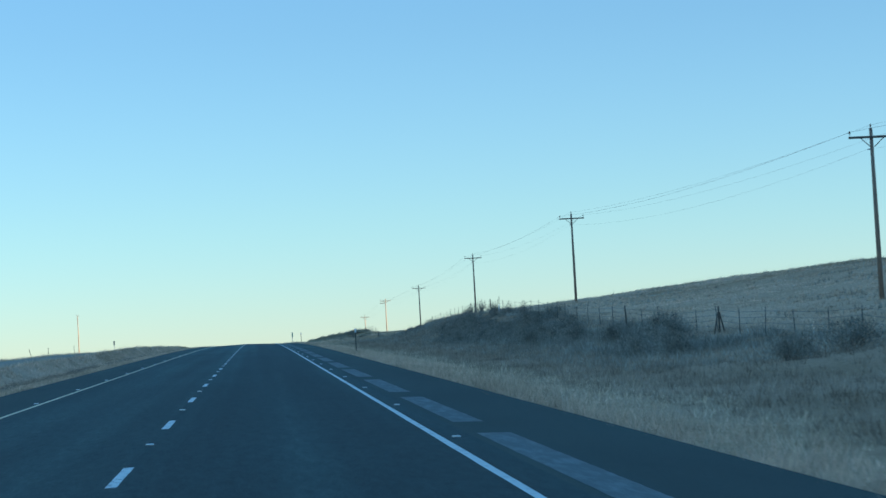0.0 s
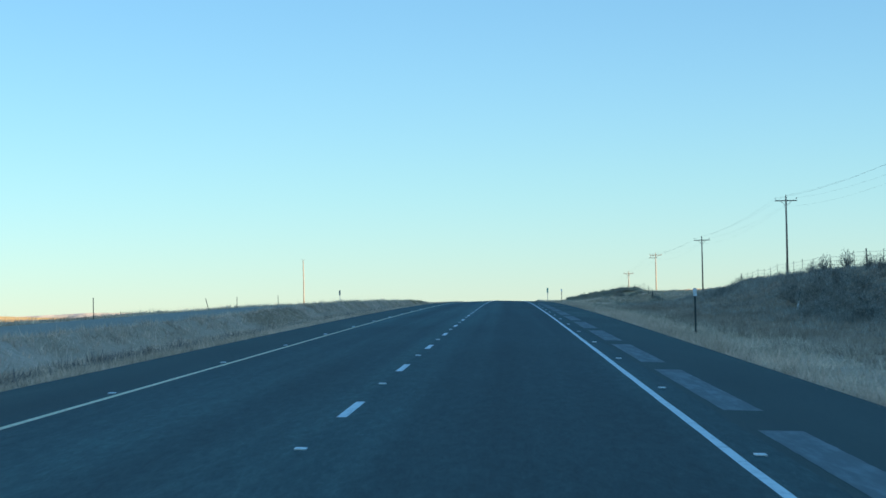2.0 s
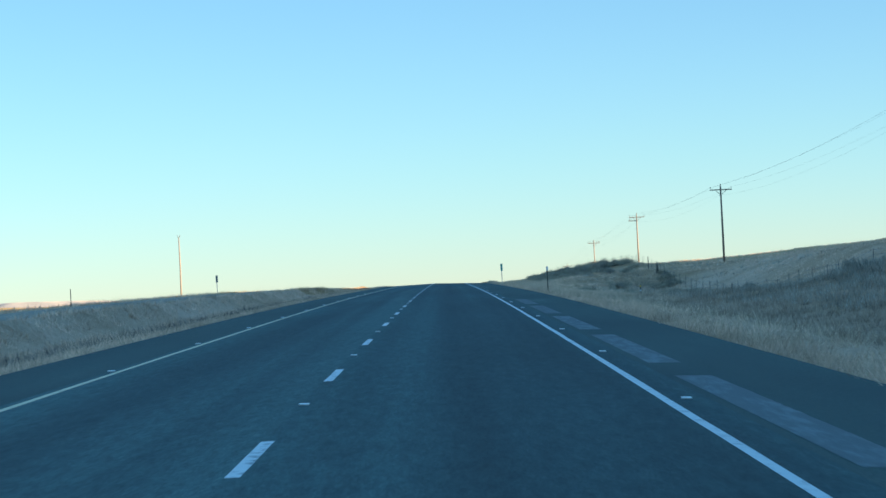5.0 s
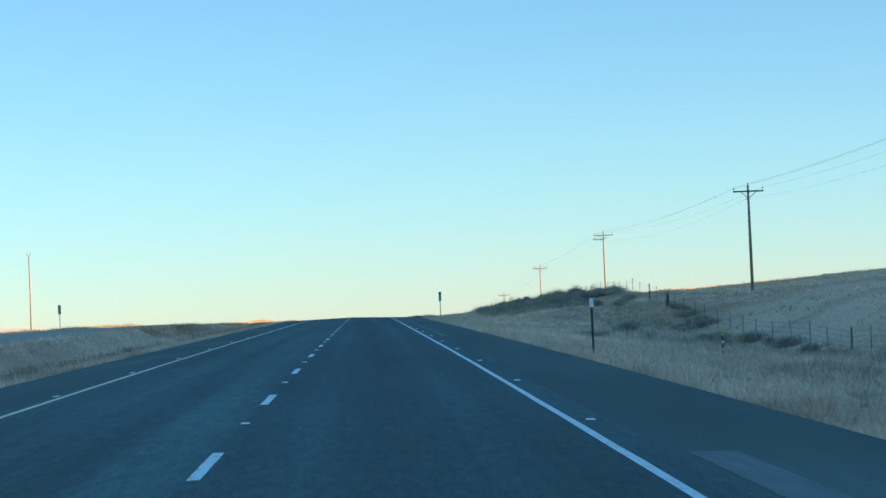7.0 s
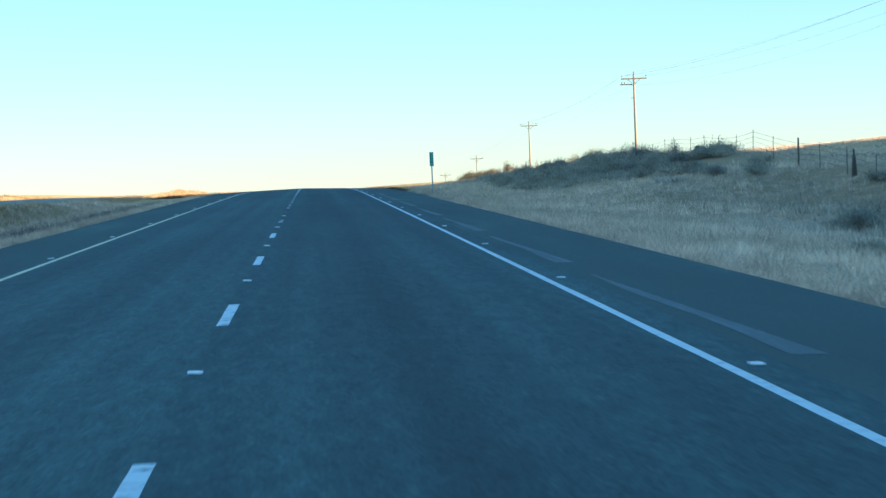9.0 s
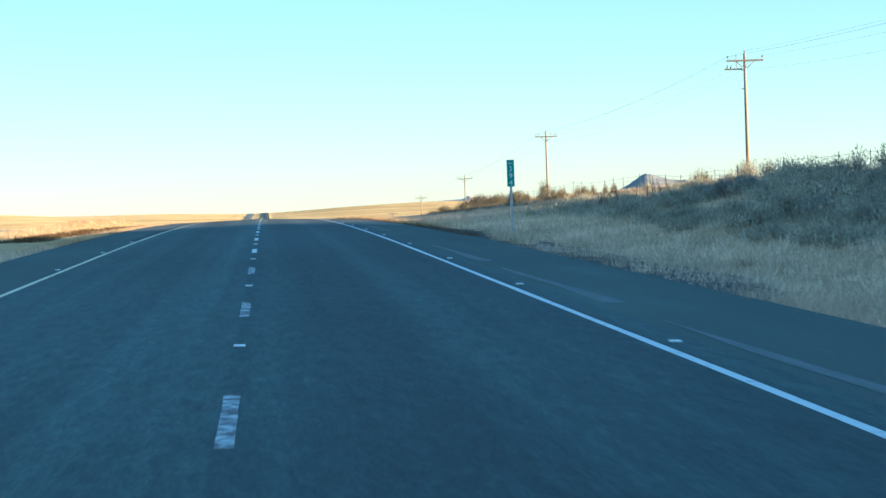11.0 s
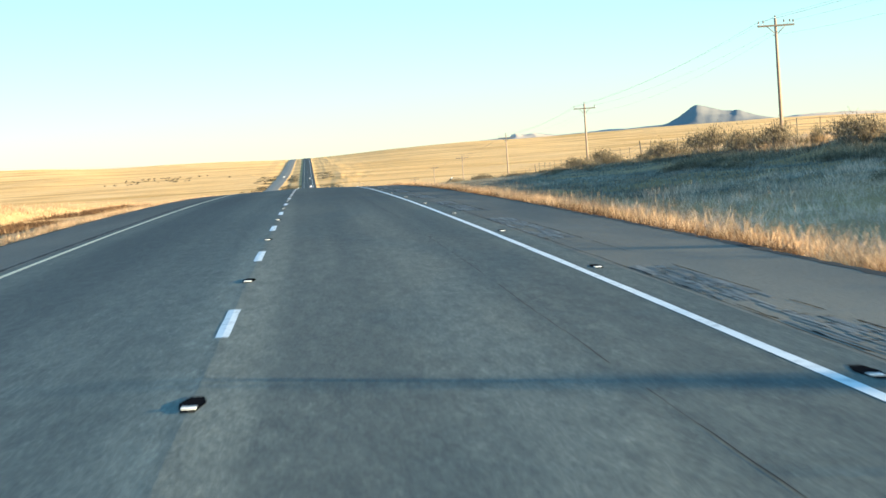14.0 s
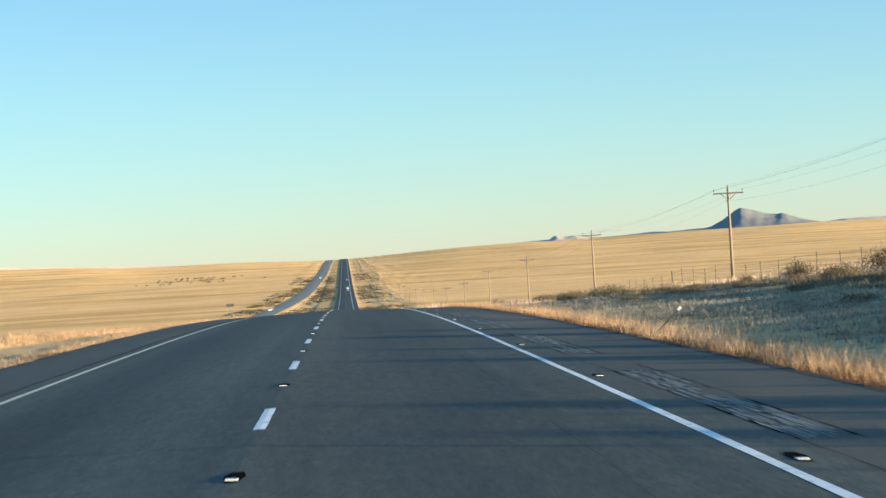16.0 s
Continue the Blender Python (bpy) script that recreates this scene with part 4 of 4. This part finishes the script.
# ---- grass ----
def field(name, seed, xa, xb, ya, yb, tufts, blades_each, height, width, material, label, edge=0.0, keep=None, radius=.16, fall=.85):
    g = np.random.RandomState(seed)
    n = int(abs(xb - xa) * (yb - ya) * tufts)
    tx, ty = g.uniform(min(xa, xb), max(xa, xb), n), g.uniform(ya, yb, n)
    if edge:
        tx = xa + (tx - xa) * g.uniform(0, 1, n) ** edge
    clump = waves(tx, ty, 6.0, seed + 50) + .6 * waves(tx, ty, 1.7, seed + 51)
    ok = clump > g.uniform(-1.5, .6, n)
    if keep is not None:
        ok &= keep(tx, ty)
    tx, ty = tx[ok], ty[ok]
    k = blades_each
    tuft = np.repeat(g.uniform(.5, 1.45, len(tx)) * np.clip(1.0 + .35 * waves(tx, ty, 3.2, seed + 52), .5, 1.5), k)
    r = np.sqrt(g.uniform(0, 1, len(tx) * k))
    a = g.uniform(0, 6.283, len(tx) * k)
    rx, ry = np.repeat(tx, k) + r * radius * tuft * np.cos(a), np.repeat(ty, k) + r * radius * tuft * np.sin(a)
    soil = (rx > 6.40) | (rx < -5.95)
    rx, ry, a, r, tuft = rx[soil], ry[soil], a[soil], r[soil], tuft[soil]
    roots = np.stack([rx, ry, ground_z(rx, ry) - .02], -1)
    ob = blades(name, roots, g, width, height, material, size=tuft, outward=(a, r * fall))
    return tagged(ob, label, "grass", kind="stuff")


# dark gravel spilled between the shoulder and the grass near the mile sign
rows = np.arange(438.0, 505.0, .5)
across = np.linspace(0, 1, 7)
Y, K = np.meshgrid(rows, across, indexing="ij")
wide = (2.35 + .30 * waves(Y * 0, Y, 3.1, 105) + .12 * waves(Y * 0, Y, .9, 106)) * np.clip(np.minimum(Y - 436, 507 - Y) / 9, .12, 1)
X = 6.30 + K * wide
apron = bpy.data.meshes.new("gravel_apron")
ids = np.arange(len(rows) - 1)[:, None] * 7 + np.arange(6)[None, :]
apron.from_pydata(np.stack([X, Y, ground_z(X, Y) * K + (road_z(Y) - .0355 * 6.3 - .03) * (1 - K) + .02 - .03 * K ** 4], -1).reshape(-1, 3).tolist(), [], np.stack([ids, ids + 1, ids + 8, ids + 7], -1).reshape(-1, 4).tolist())
structure("gravel_apron", apron, GRAVEL, "dark gravel spilled along the edge of the shoulder", "gravel")


TUSSOCKS = ((7.55, 479.5), (7.3, 477.2), (7.45, 475.6), (7.0, 473.6), (7.25, 472.3), (6.75, 470.6), (7.1, 469.2), (7.8, 482.4), (8.0, 485.6), (6.9, 467.4))
bare = lambda x, y: (x > 8.85 + .3 * waves(x * 0, y, 3.1, 105)) | (y < 466) | (y > 503)
field("verge_grass", 1, 6.36, 9.4, 22, 470, 13, 11, .23, .015, GRASS, "pale dry grass along the shoulder's edge", 1.15, bare, radius=.2, fall=1.05)
field("verge_tufts", 40, 6.42, 7.3, 22, 470, 2.2, 26, .34, .017, GRASS, "pale bunch grass hanging over the pavement's edge", keep=lambda x, y: (waves(x, y, 5.0, 97) > .0) & bare(x, y), radius=.3, fall=1.1)
field("fallen_straw", 41, 6.8, 12.5, 300, 505, 7, 9, .24, .022, STRAW, "pale flattened straw lying beside the shoulder", keep=bare, radius=.3, fall=1.5)
field("fallen_straw", 42, 6.8, 10.5, 22, 300, 5, 9, .22, .02, STRAW, "pale flattened straw lying beside the shoulder", radius=.3, fall=1.5)
field("bare_verge", 45, 6.42, 8.7, 465, 504, 9, 8, .09, .016, DARK_WEED, "short dark stubble on the bare verge by the sign")
for x, y in TUSSOCKS:
    g = np.random.RandomState(int(y * 10))
    a, r = g.uniform(0, 6.283, 240), np.sqrt(g.uniform(0, 1, 240))
    roots = np.stack([r * .24 * np.cos(a), r * .24 * np.sin(a), np.zeros(240) - .02], -1)
    ob = blades("grass_tussock", roots, g, .024, .40, STRAW, outward=(a, r * 1.15))
    ob.location = (x, y, gz(x, y) + .06)
    tagged(ob, "pale rounded grass tussock at the edge of the pavement", "grass tussock", "tussocks along the verge")
g = np.random.RandomState(61)
y = 520.0
while y < 655:
    x = g.uniform(21.9, 22.9)
    a, r = g.uniform(0, 6.283, 170), np.sqrt(g.uniform(0, 1, 170))
    roots = np.stack([r * .30 * np.cos(a), r * .22 * np.sin(a), np.zeros(170) - .02], -1)
    ob = blades("weed_stand", roots, g, .022, g.uniform(.40, .62), OLIVE if g.uniform() < .5 else GRASS_RED, outward=(a, r * .5))
    ob.location = (x, y, gz(x, y))
    tagged(ob, "upright dry weed standing on the sunlit crest of the bank", "weed", "upright weeds along the crest")
    y += g.uniform(2.5, 7.0)
field("mow_line", 46, -8.3, -9.2, 60, 478, 9, 9, .27, .022, DARK_WEED, "dark dead weeds along the mown edge of the median", keep=lambda x, y: waves(x * .3, y, 11.0, 99) > -.45)
field("rust_patch", 47, -11.0, -15.5, 405, 452, 7, 9, .24, .022, GRASS_RED, "rusty brown grass patch in the median")
field("median_weeds", 43, -8.5, -10.6, 500, 650, 13, 10, .17, .022, CLUMP, "dark dead weeds in the hollow of the median", keep=lambda x, y: waves(x, y * .4, 7.0, 98) > -.3, radius=.2)
field("verge_clumps", 20, 6.42, 7.15, 478, 720, 44, 9, .21, .014, CLUMP, "dark brown dead tufts at the pavement's edge", keep=lambda x, y: waves(x, y, 2.4, 95) > .35)
# dense dark stubble also supplies the shade on the verge's road side
field("verge_clumps", 26, 6.40, 6.78, 478, 720, 80, 9, .20, .014, CLUMP, "dark dead stubble, also the verge's shaded side, along the pavement")
field("median_clumps", 27, -6.0, -6.5, 478, 720, 20, 8, .12, .014, CLUMP, "dark dead stubble along the left shoulder")
field("verge_grass", 2, 6.85, 8.5, 470, 720, 22, 9, .25, .014, GOLD, "tall golden and rust dry grass along the shoulder", 1.3, bare)
field("verge_stalks", 19, 6.9, 8.9, 490, 720, 6, 6, .33, .010, GOLD, "sparse tall golden stalks along the shoulder", keep=bare)
field("verge_grass", 12, 7.6, 10.5, 470, 575, 12, 8, .22, .015, GRASS, "pale dry grass behind the verge", keep=bare, fall=1.1)
field("verge_grass", 28, 7.7, 10.5, 575, 720, 8, 9, .15, .018, SHADED_FORB, "weeds and dry grass behind the verge, darkened for shade")
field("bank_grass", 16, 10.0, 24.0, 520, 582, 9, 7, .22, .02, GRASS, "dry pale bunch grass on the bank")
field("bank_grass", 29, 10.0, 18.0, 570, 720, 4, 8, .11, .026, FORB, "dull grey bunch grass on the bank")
field("bank_grass", 3, 9.2, 24.0, 22, 325, 7, 8, .24, .02, BANK, "dry tan bunch grass on the bank")
field("bank_grass", 44, 9.2, 24.0, 325, 520, 8, 9, .25, .02, BANK_PALE, "pale bunch grass on the second bank", keep=lambda x, y: (x < 13.2) | (y < 450) | (waves(x, y * .4, 6.0, 107) > .25))
field("low_brush", 48, 12.8, 20.5, 455, 530, 6, 12, .34, .035, SAGE_PALE, "grey weeds and low brush over the face of the bank", keep=lambda x, y: waves(x, y * .4, 8.0, 100) > -.3, radius=.3, fall=1.0)
field("crest_grass", 49, 19.5, 26.0, 508, 620, 8, 9, .27, .022, GOLD, "golden sunlit grass along the top of the bank", radius=.2)
# dark weed band put in for the shade under the crest
field("crest_weeds", 50, 18.6, 21.4, 560, 725, 9, 10, .26, .03, OLIVE, "dark olive weeds that give the shade below the bank top", keep=lambda x, y: waves(x, y * .4, 8.0, 101) > -.3, radius=.35, fall=1.1)
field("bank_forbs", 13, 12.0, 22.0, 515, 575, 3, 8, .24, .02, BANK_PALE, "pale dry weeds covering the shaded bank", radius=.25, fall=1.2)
field("bank_forbs", 30, 10.2, 23.0, 570, 730, 6, 14, .13, .028, SHADED_FORB, "grey-green weeds on the bank, its shade in their colour", radius=.42, fall=1.3)
field("bank_forbs", 14, 17.0, 23.0, 440, 515, 1.5, 6, .30, .018, FORB, "dark grey-green weeds on the brushy bank")
field("bank_forbs", 15, 13.0, 21.0, 90, 330, 4, 6, .34, .025, FORB, "dark grey-green weeds in the swale")
field("bank_forbs", 23, 17.0, 24.0, 205, 345, 4.5, 6, .36, .022, FORB, "grey weeds and low brush on the bank")
field("bank_forbs", 24, 15.0, 22.0, 365, 440, 3, 6, .32, .02, FORB, "grey weeds and low brush in the swale")
field("hill_weeds", 25, 26.0, 62.0, 60, 520, .8, 6, .28, .05, FORB, "grey weeds in streaks over the hillside", keep=lambda x, y: waves(x, y * .35, 14.0, 90) > .25)
field("low_brush", 31, 15.5, 23.0, 100, 215, 7, 9, .42, .045, SAGE, "low grey brush over the swale and bank", keep=lambda x, y: waves(x, y * .4, 7.0, 91) > .1)
field("low_brush", 32, 18.0, 24.0, 205, 345, 6, 9, .42, .045, SAGE, "low grey brush on the bank", keep=lambda x, y: waves(x, y * .4, 7.0, 92) > .1)
field("low_brush", 33, 18.0, 23.0, 447, 494, 3, 9, .36, .04, SAGE_PALE, "low grey brush on the second bank", keep=lambda x, y: waves(x, y * .4, 7.0, 93) > .2)
field("low_brush", 34, 17.0, 24.0, 340, 425, 4, 9, .40, .045, SAGE_PALE, "low grey brush along the fence in the swale", keep=lambda x, y: waves(x, y * .4, 8.0, 94) > .15)
field("low_brush", 35, 16.5, 22.0, 440, 492, 6, 9, .40, .04, FORB, "low grey brush in soft patches on the bank", keep=lambda x, y: waves(x, y * .4, 9.0, 96) > .3)
field("verge_stubble", 36, 6.36, 6.8, 22, 478, 20, 8, .11, .013, STUBBLE, "brown dead stubble against the pavement's edge", 1.3)
field("median_stubble", 37, -5.97, -6.45, 22, 478, 30, 9, .13, .015, DARK_WEED, "brown dead stubble along the left shoulder", 1.3)
field("median_grass", 4, -6.1, -9.5, 22, 480, 15, 10, .24, .016, GRASS, "pale dry grass in the median", 1.1, radius=.22, fall=1.1)
field("median_grass", 5, -6.05, -8.1, 480, 740, 22, 11, .19, .016, GOLD, "golden dry grass along the left shoulder", 1.1)
field("median_grass", 17, -10.8, -13.6, 480, 900, 9, 8, .22, .02, GOLD, "golden dry grass in the sunlit median")
field("median_grass", 6, -9.5, -13.6, 22, 480, 9, 9, .26, .022, GRASS, "dry tan grass in the median", radius=.22, fall=1.1)
field("field_grass", 18, -25.5, -60.0, 470, 900, 2.4, 5, .24, .04, GRASS_RED, "golden dry grass beyond the opposite carriageway")
field("field_grass", 7, -25.5, -60.0, 60, 470, 2.4, 5, .34, .04, GRASS, "dry tan grass beyond the opposite carriageway")
field("hill_grass", 8, 24.0, 62.0, 60, 720, 3.6, 5, .19, .035, GRASS, "short dry grass on the hillside")
field("far_grass", 9, 6.3, 60.0, 720, 1100, 1.2, 5, .34, .06, GRASS, "dry tan grass beside the road beyond the crest", 1.6)
field("far_grass", 10, -5.9, -14.0, 740, 1100, 1.8, 5, .34, .05, GRASS, "dry tan grass in the median beyond the crest")

# brush along the far road, too small to tell apart
g = np.random.RandomState(77)
roots = []
for k in range(900):
    y = g.uniform(1150, 3000)
    x = g.choice((-1, 1)) * g.uniform(9, 26) if g.uniform() < .7 else float(other_x(y)) - g.uniform(8, 24)
    if abs(x - float(other_x(y))) < 8 or waves(np.array(x * .2), np.array(y), 260.0, 9) < .05:
        continue
    c = np.array([x, y, gz(x, y)]) + g.normal(0, 1, (26, 3)) * (1.6, 2.6, .25)
    roots.append(c)
for k in range(620):      # brush in place of the cut bank's shade, and clumps in the median
    y = 1250 + 1550 * g.uniform() ** 1.2
    o = float(other_x(y))
    x = o - g.uniform(7, 22 if y < 2150 else 13) if g.uniform() < .65 else g.uniform(o + 8, -9)
    if waves(np.array(x * .3), np.array(y), 180.0, 12) < -.05:
        continue
    roots.append(np.array([x, y, gz(x, y)]) + g.normal(0, 1, (26, 3)) * (1.5, 3.0, .2))
roots = np.concatenate(roots)
roots[:, 2] = np.maximum(roots[:, 2], ground_z(roots[:, 0], roots[:, 1]))
tagged(blades("far_brush_and_shade", roots, g, .9, .5, FAR_BRUSH, None, .5, .9), "dark low brush and cut-bank shade along the distant road", "brush", kind="stuff")


# the dots taken for cattle on the plain, built as dark brush tufts
g = np.random.RandomState(78)
roots = []
for k in range(46):
    x, y = g.normal(-170, 34), g.uniform(2960, 3220)
    roots.append(np.array([x, y, gz(x, y)]) + g.normal(0, 1, (30, 3)) * (.9, .9, .35) + (0, 0, .4))
roots = np.concatenate(roots)
tagged(blades("far_cattle_tufts", roots, g, .7, .9, FAR_BRUSH, None, .6, .8), "dark tufts standing in for cattle on the distant plain", "bush", kind="stuff")


# ---- far vehicles ----
def car(x, y, z, paint, label, turn):
    ob = tagged(empty("car", (x, y, z)), label, "car", "distant cars on the highway")
    ob.rotation_euler = (0, 0, radians(turn))
    bm = bmesh.new()
    side = [(-2.3, .35), (-2.25, .85), (-2.0, 1.0), (-1.7, 1.6), (-1.3, 1.72), (.4, 1.70), (1.1, 1.05), (2.1, .92), (2.3, .7), (2.3, .35)]
    a = [bm.verts.new((-.9 + (.14 if z_ > 1.1 else 0), y_, z_)) for y_, z_ in side]
    b = [bm.verts.new((.9 - (.14 if z_ > 1.1 else 0), y_, z_)) for y_, z_ in side]
    bm.faces.new(a)
    bm.faces.new(b[::-1])
    for i in range(len(side)):
        j = (i + 1) % len(side)
        bm.faces.new((a[i], b[i], b[j], a[j]))
    bmesh.ops.recalc_face_normals(bm, faces=bm.faces)
    part("body", bm, paint, ob)
    part("rear_window", block(1.35, .02, .5, (0, -1.87, 1.3), 0, None), GLASS, ob, "dark rear window")
    part("windscreen", block(1.4, .02, .7, (0, .78, 1.4), 0, Matrix.Rotation(radians(48), 4, "X")), GLASS, ob, "dark windscreen")
    for sx in (-.72, .72):
        part("tail_lamp", block(.2, .03, .22, (sx, -2.27, .88)), LAMP_RED, ob)
        for sy in (-1.4, 1.4):
            w = rod([(sx * 1.12 - .1, sy, .34), (sx * 1.12 + .1, sy, .34)], .34, 14)
            part("wheel", w, TYRE, ob)
    return ob


GLASS = plain("dark_car_glass", (.02, .025, .03), .08)
LAMP_RED = plain("red_lamp_plastic", (.3, .02, .02), .3)
TYRE = plain("black_rubber", (.02, .02, .02), .8)
CAR_WHITE = plain("white_car_paint", (.75, .76, .76), .25)
CAR_SILVER = plain("silver_car_paint", (.45, .46, .47), .25, .5)
car(1.9, 2330, float(road_z(2330)) - .06, CAR_WHITE, "white car far ahead on the straight highway", 0)
car(1.9, 2262, float(road_z(2262)) - .06, CAR_SILVER, "silver car following far ahead on the straight highway", 0)
car(1.9, 2660, float(road_z(2660)) - .06, CAR_SILVER, "silver car almost out of sight on the straight highway", 0)
car(float(other_x(1760)) - 1.6, 1760, float(road_z(1760)) - .5, CAR_WHITE, "white car on the opposite carriageway", 180)
car(float(other_x(1782)) - 1.6, 1782, float(road_z(1782)) - .5, CAR_SILVER, "silver car on the opposite carriageway", 180)
car(float(other_x(2830)) + 1.6, 2830, float(road_z(2830)) - .5, CAR_WHITE, "white car on the opposite carriageway", 180)


# ---- far mountains ----
def range_mesh(name, az0, az1, near, deep, height, seed, base, material=None):
    az = np.radians(np.linspace(az0, az1, 150))
    s = np.linspace(0, 1, 26)
    A, S = np.meshgrid(az, s)
    R = near + deep * S
    X, Y = R * np.sin(A), 585 + R * np.cos(A)
    H = height(np.degrees(A)) * np.sin(np.pi * np.clip(S, 0, 1)) ** 1.2
    H = H * (1 + .10 * waves(X, Y, 120, seed) * np.clip(np.abs(S - .5) * 6, 0, 1)) + np.clip(H / 8, 0, 1) * (.5 * waves(X, Y, 35, seed + 1) + np.clip(np.abs(S - .5) * 5, 0, 1) * .5 * waves(X, Y * .3, 48, seed + 2))
    edge = np.clip(np.minimum(A - az[0], az[-1] - A) / radians(.9), 0, 1)
    Z = base - 6 + (H + 6) * np.where((S > .02) & (S < .98), 1, 0) * edge
    v = np.stack([X, Y, Z], -1).reshape(-1, 3)
    n, m = len(az), len(s)
    i = np.arange(m - 1)[:, None] * n + np.arange(n - 1)[None, :]
    f = np.stack([i, i + 1, i + n + 1, i + n], -1).reshape(-1, 4)
    me = bpy.data.meshes.new(name)
    me.from_pydata(v.tolist(), [], f.tolist())
    me.polygons.foreach_set("use_smooth", [True] * len(me.polygons))
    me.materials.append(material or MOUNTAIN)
    return me


def profile(*pairs):
    """Heights along the skyline, from pairs of bearing and height."""
    return lambda a: np.interp(a, [p[0] for p in pairs], [p[1] for p in pairs])


PEAK = profile((9.0, 0), (9.28, 4), (9.55, 9.5), (9.8, 18.5), (10.0, 28), (10.12, 34.6), (10.22, 38.6), (10.3, 40.2), (10.4, 38.6), (10.5, 36.4), (10.68, 33), (10.86, 28.5), (11.04, 25), (11.18, 24), (11.32, 24.8), (11.45, 23.2), (11.6, 18.4), (11.89, 11.5), (12.3, 5), (12.9, 0))
RIDGE = profile((3.0, 0), (4.4, 2), (4.9, 3.5), (5.35, 4.4), (5.44, 10), (5.52, 11), (5.68, 8.2), (6.05, 9.4), (6.3, 6), (6.6, 2.6), (7.3, 4.2), (8.0, 7.2), (8.4, 5.8), (9.2, 8), (10.2, 7))
TABLE = profile((11.8, 2), (12.4, 5.5), (12.9, 8.8), (13.4, 9.6), (14.1, 9.2), (14.7, 6.5), (15.6, 4.2), (21.0, 3))
PALE = profile((-19, 0), (-16, 17), (-12, 27), (-10.6, 25), (-10, 24), (-9.3, 21), (-8.5, 14), (-6.7, 6.4), (-5.0, 2), (-4.2, 0))
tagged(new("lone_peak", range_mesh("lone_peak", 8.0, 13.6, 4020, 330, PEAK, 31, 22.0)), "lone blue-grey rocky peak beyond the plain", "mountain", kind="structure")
tagged(new("far_ridge", range_mesh("far_ridge", 2.4, 10.6, 4060, 300, RIDGE, 37, 20.0, MESA)), "low bluish ridge with a small knob on the skyline", "hill", kind="structure")
tagged(new("far_mesa", range_mesh("far_mesa", 11.2, 21.0, 4080, 300, TABLE, 41, 21.0, MESA)), "long low mesa on the skyline", "hill", kind="structure")
tagged(new("pale_hills", range_mesh("pale_hills", -19.5, -3.6, 4020, 330, PALE, 43, 18.5, PALE_SLOPE)), "pale pink hills low on the skyline", "hill", kind="structure")
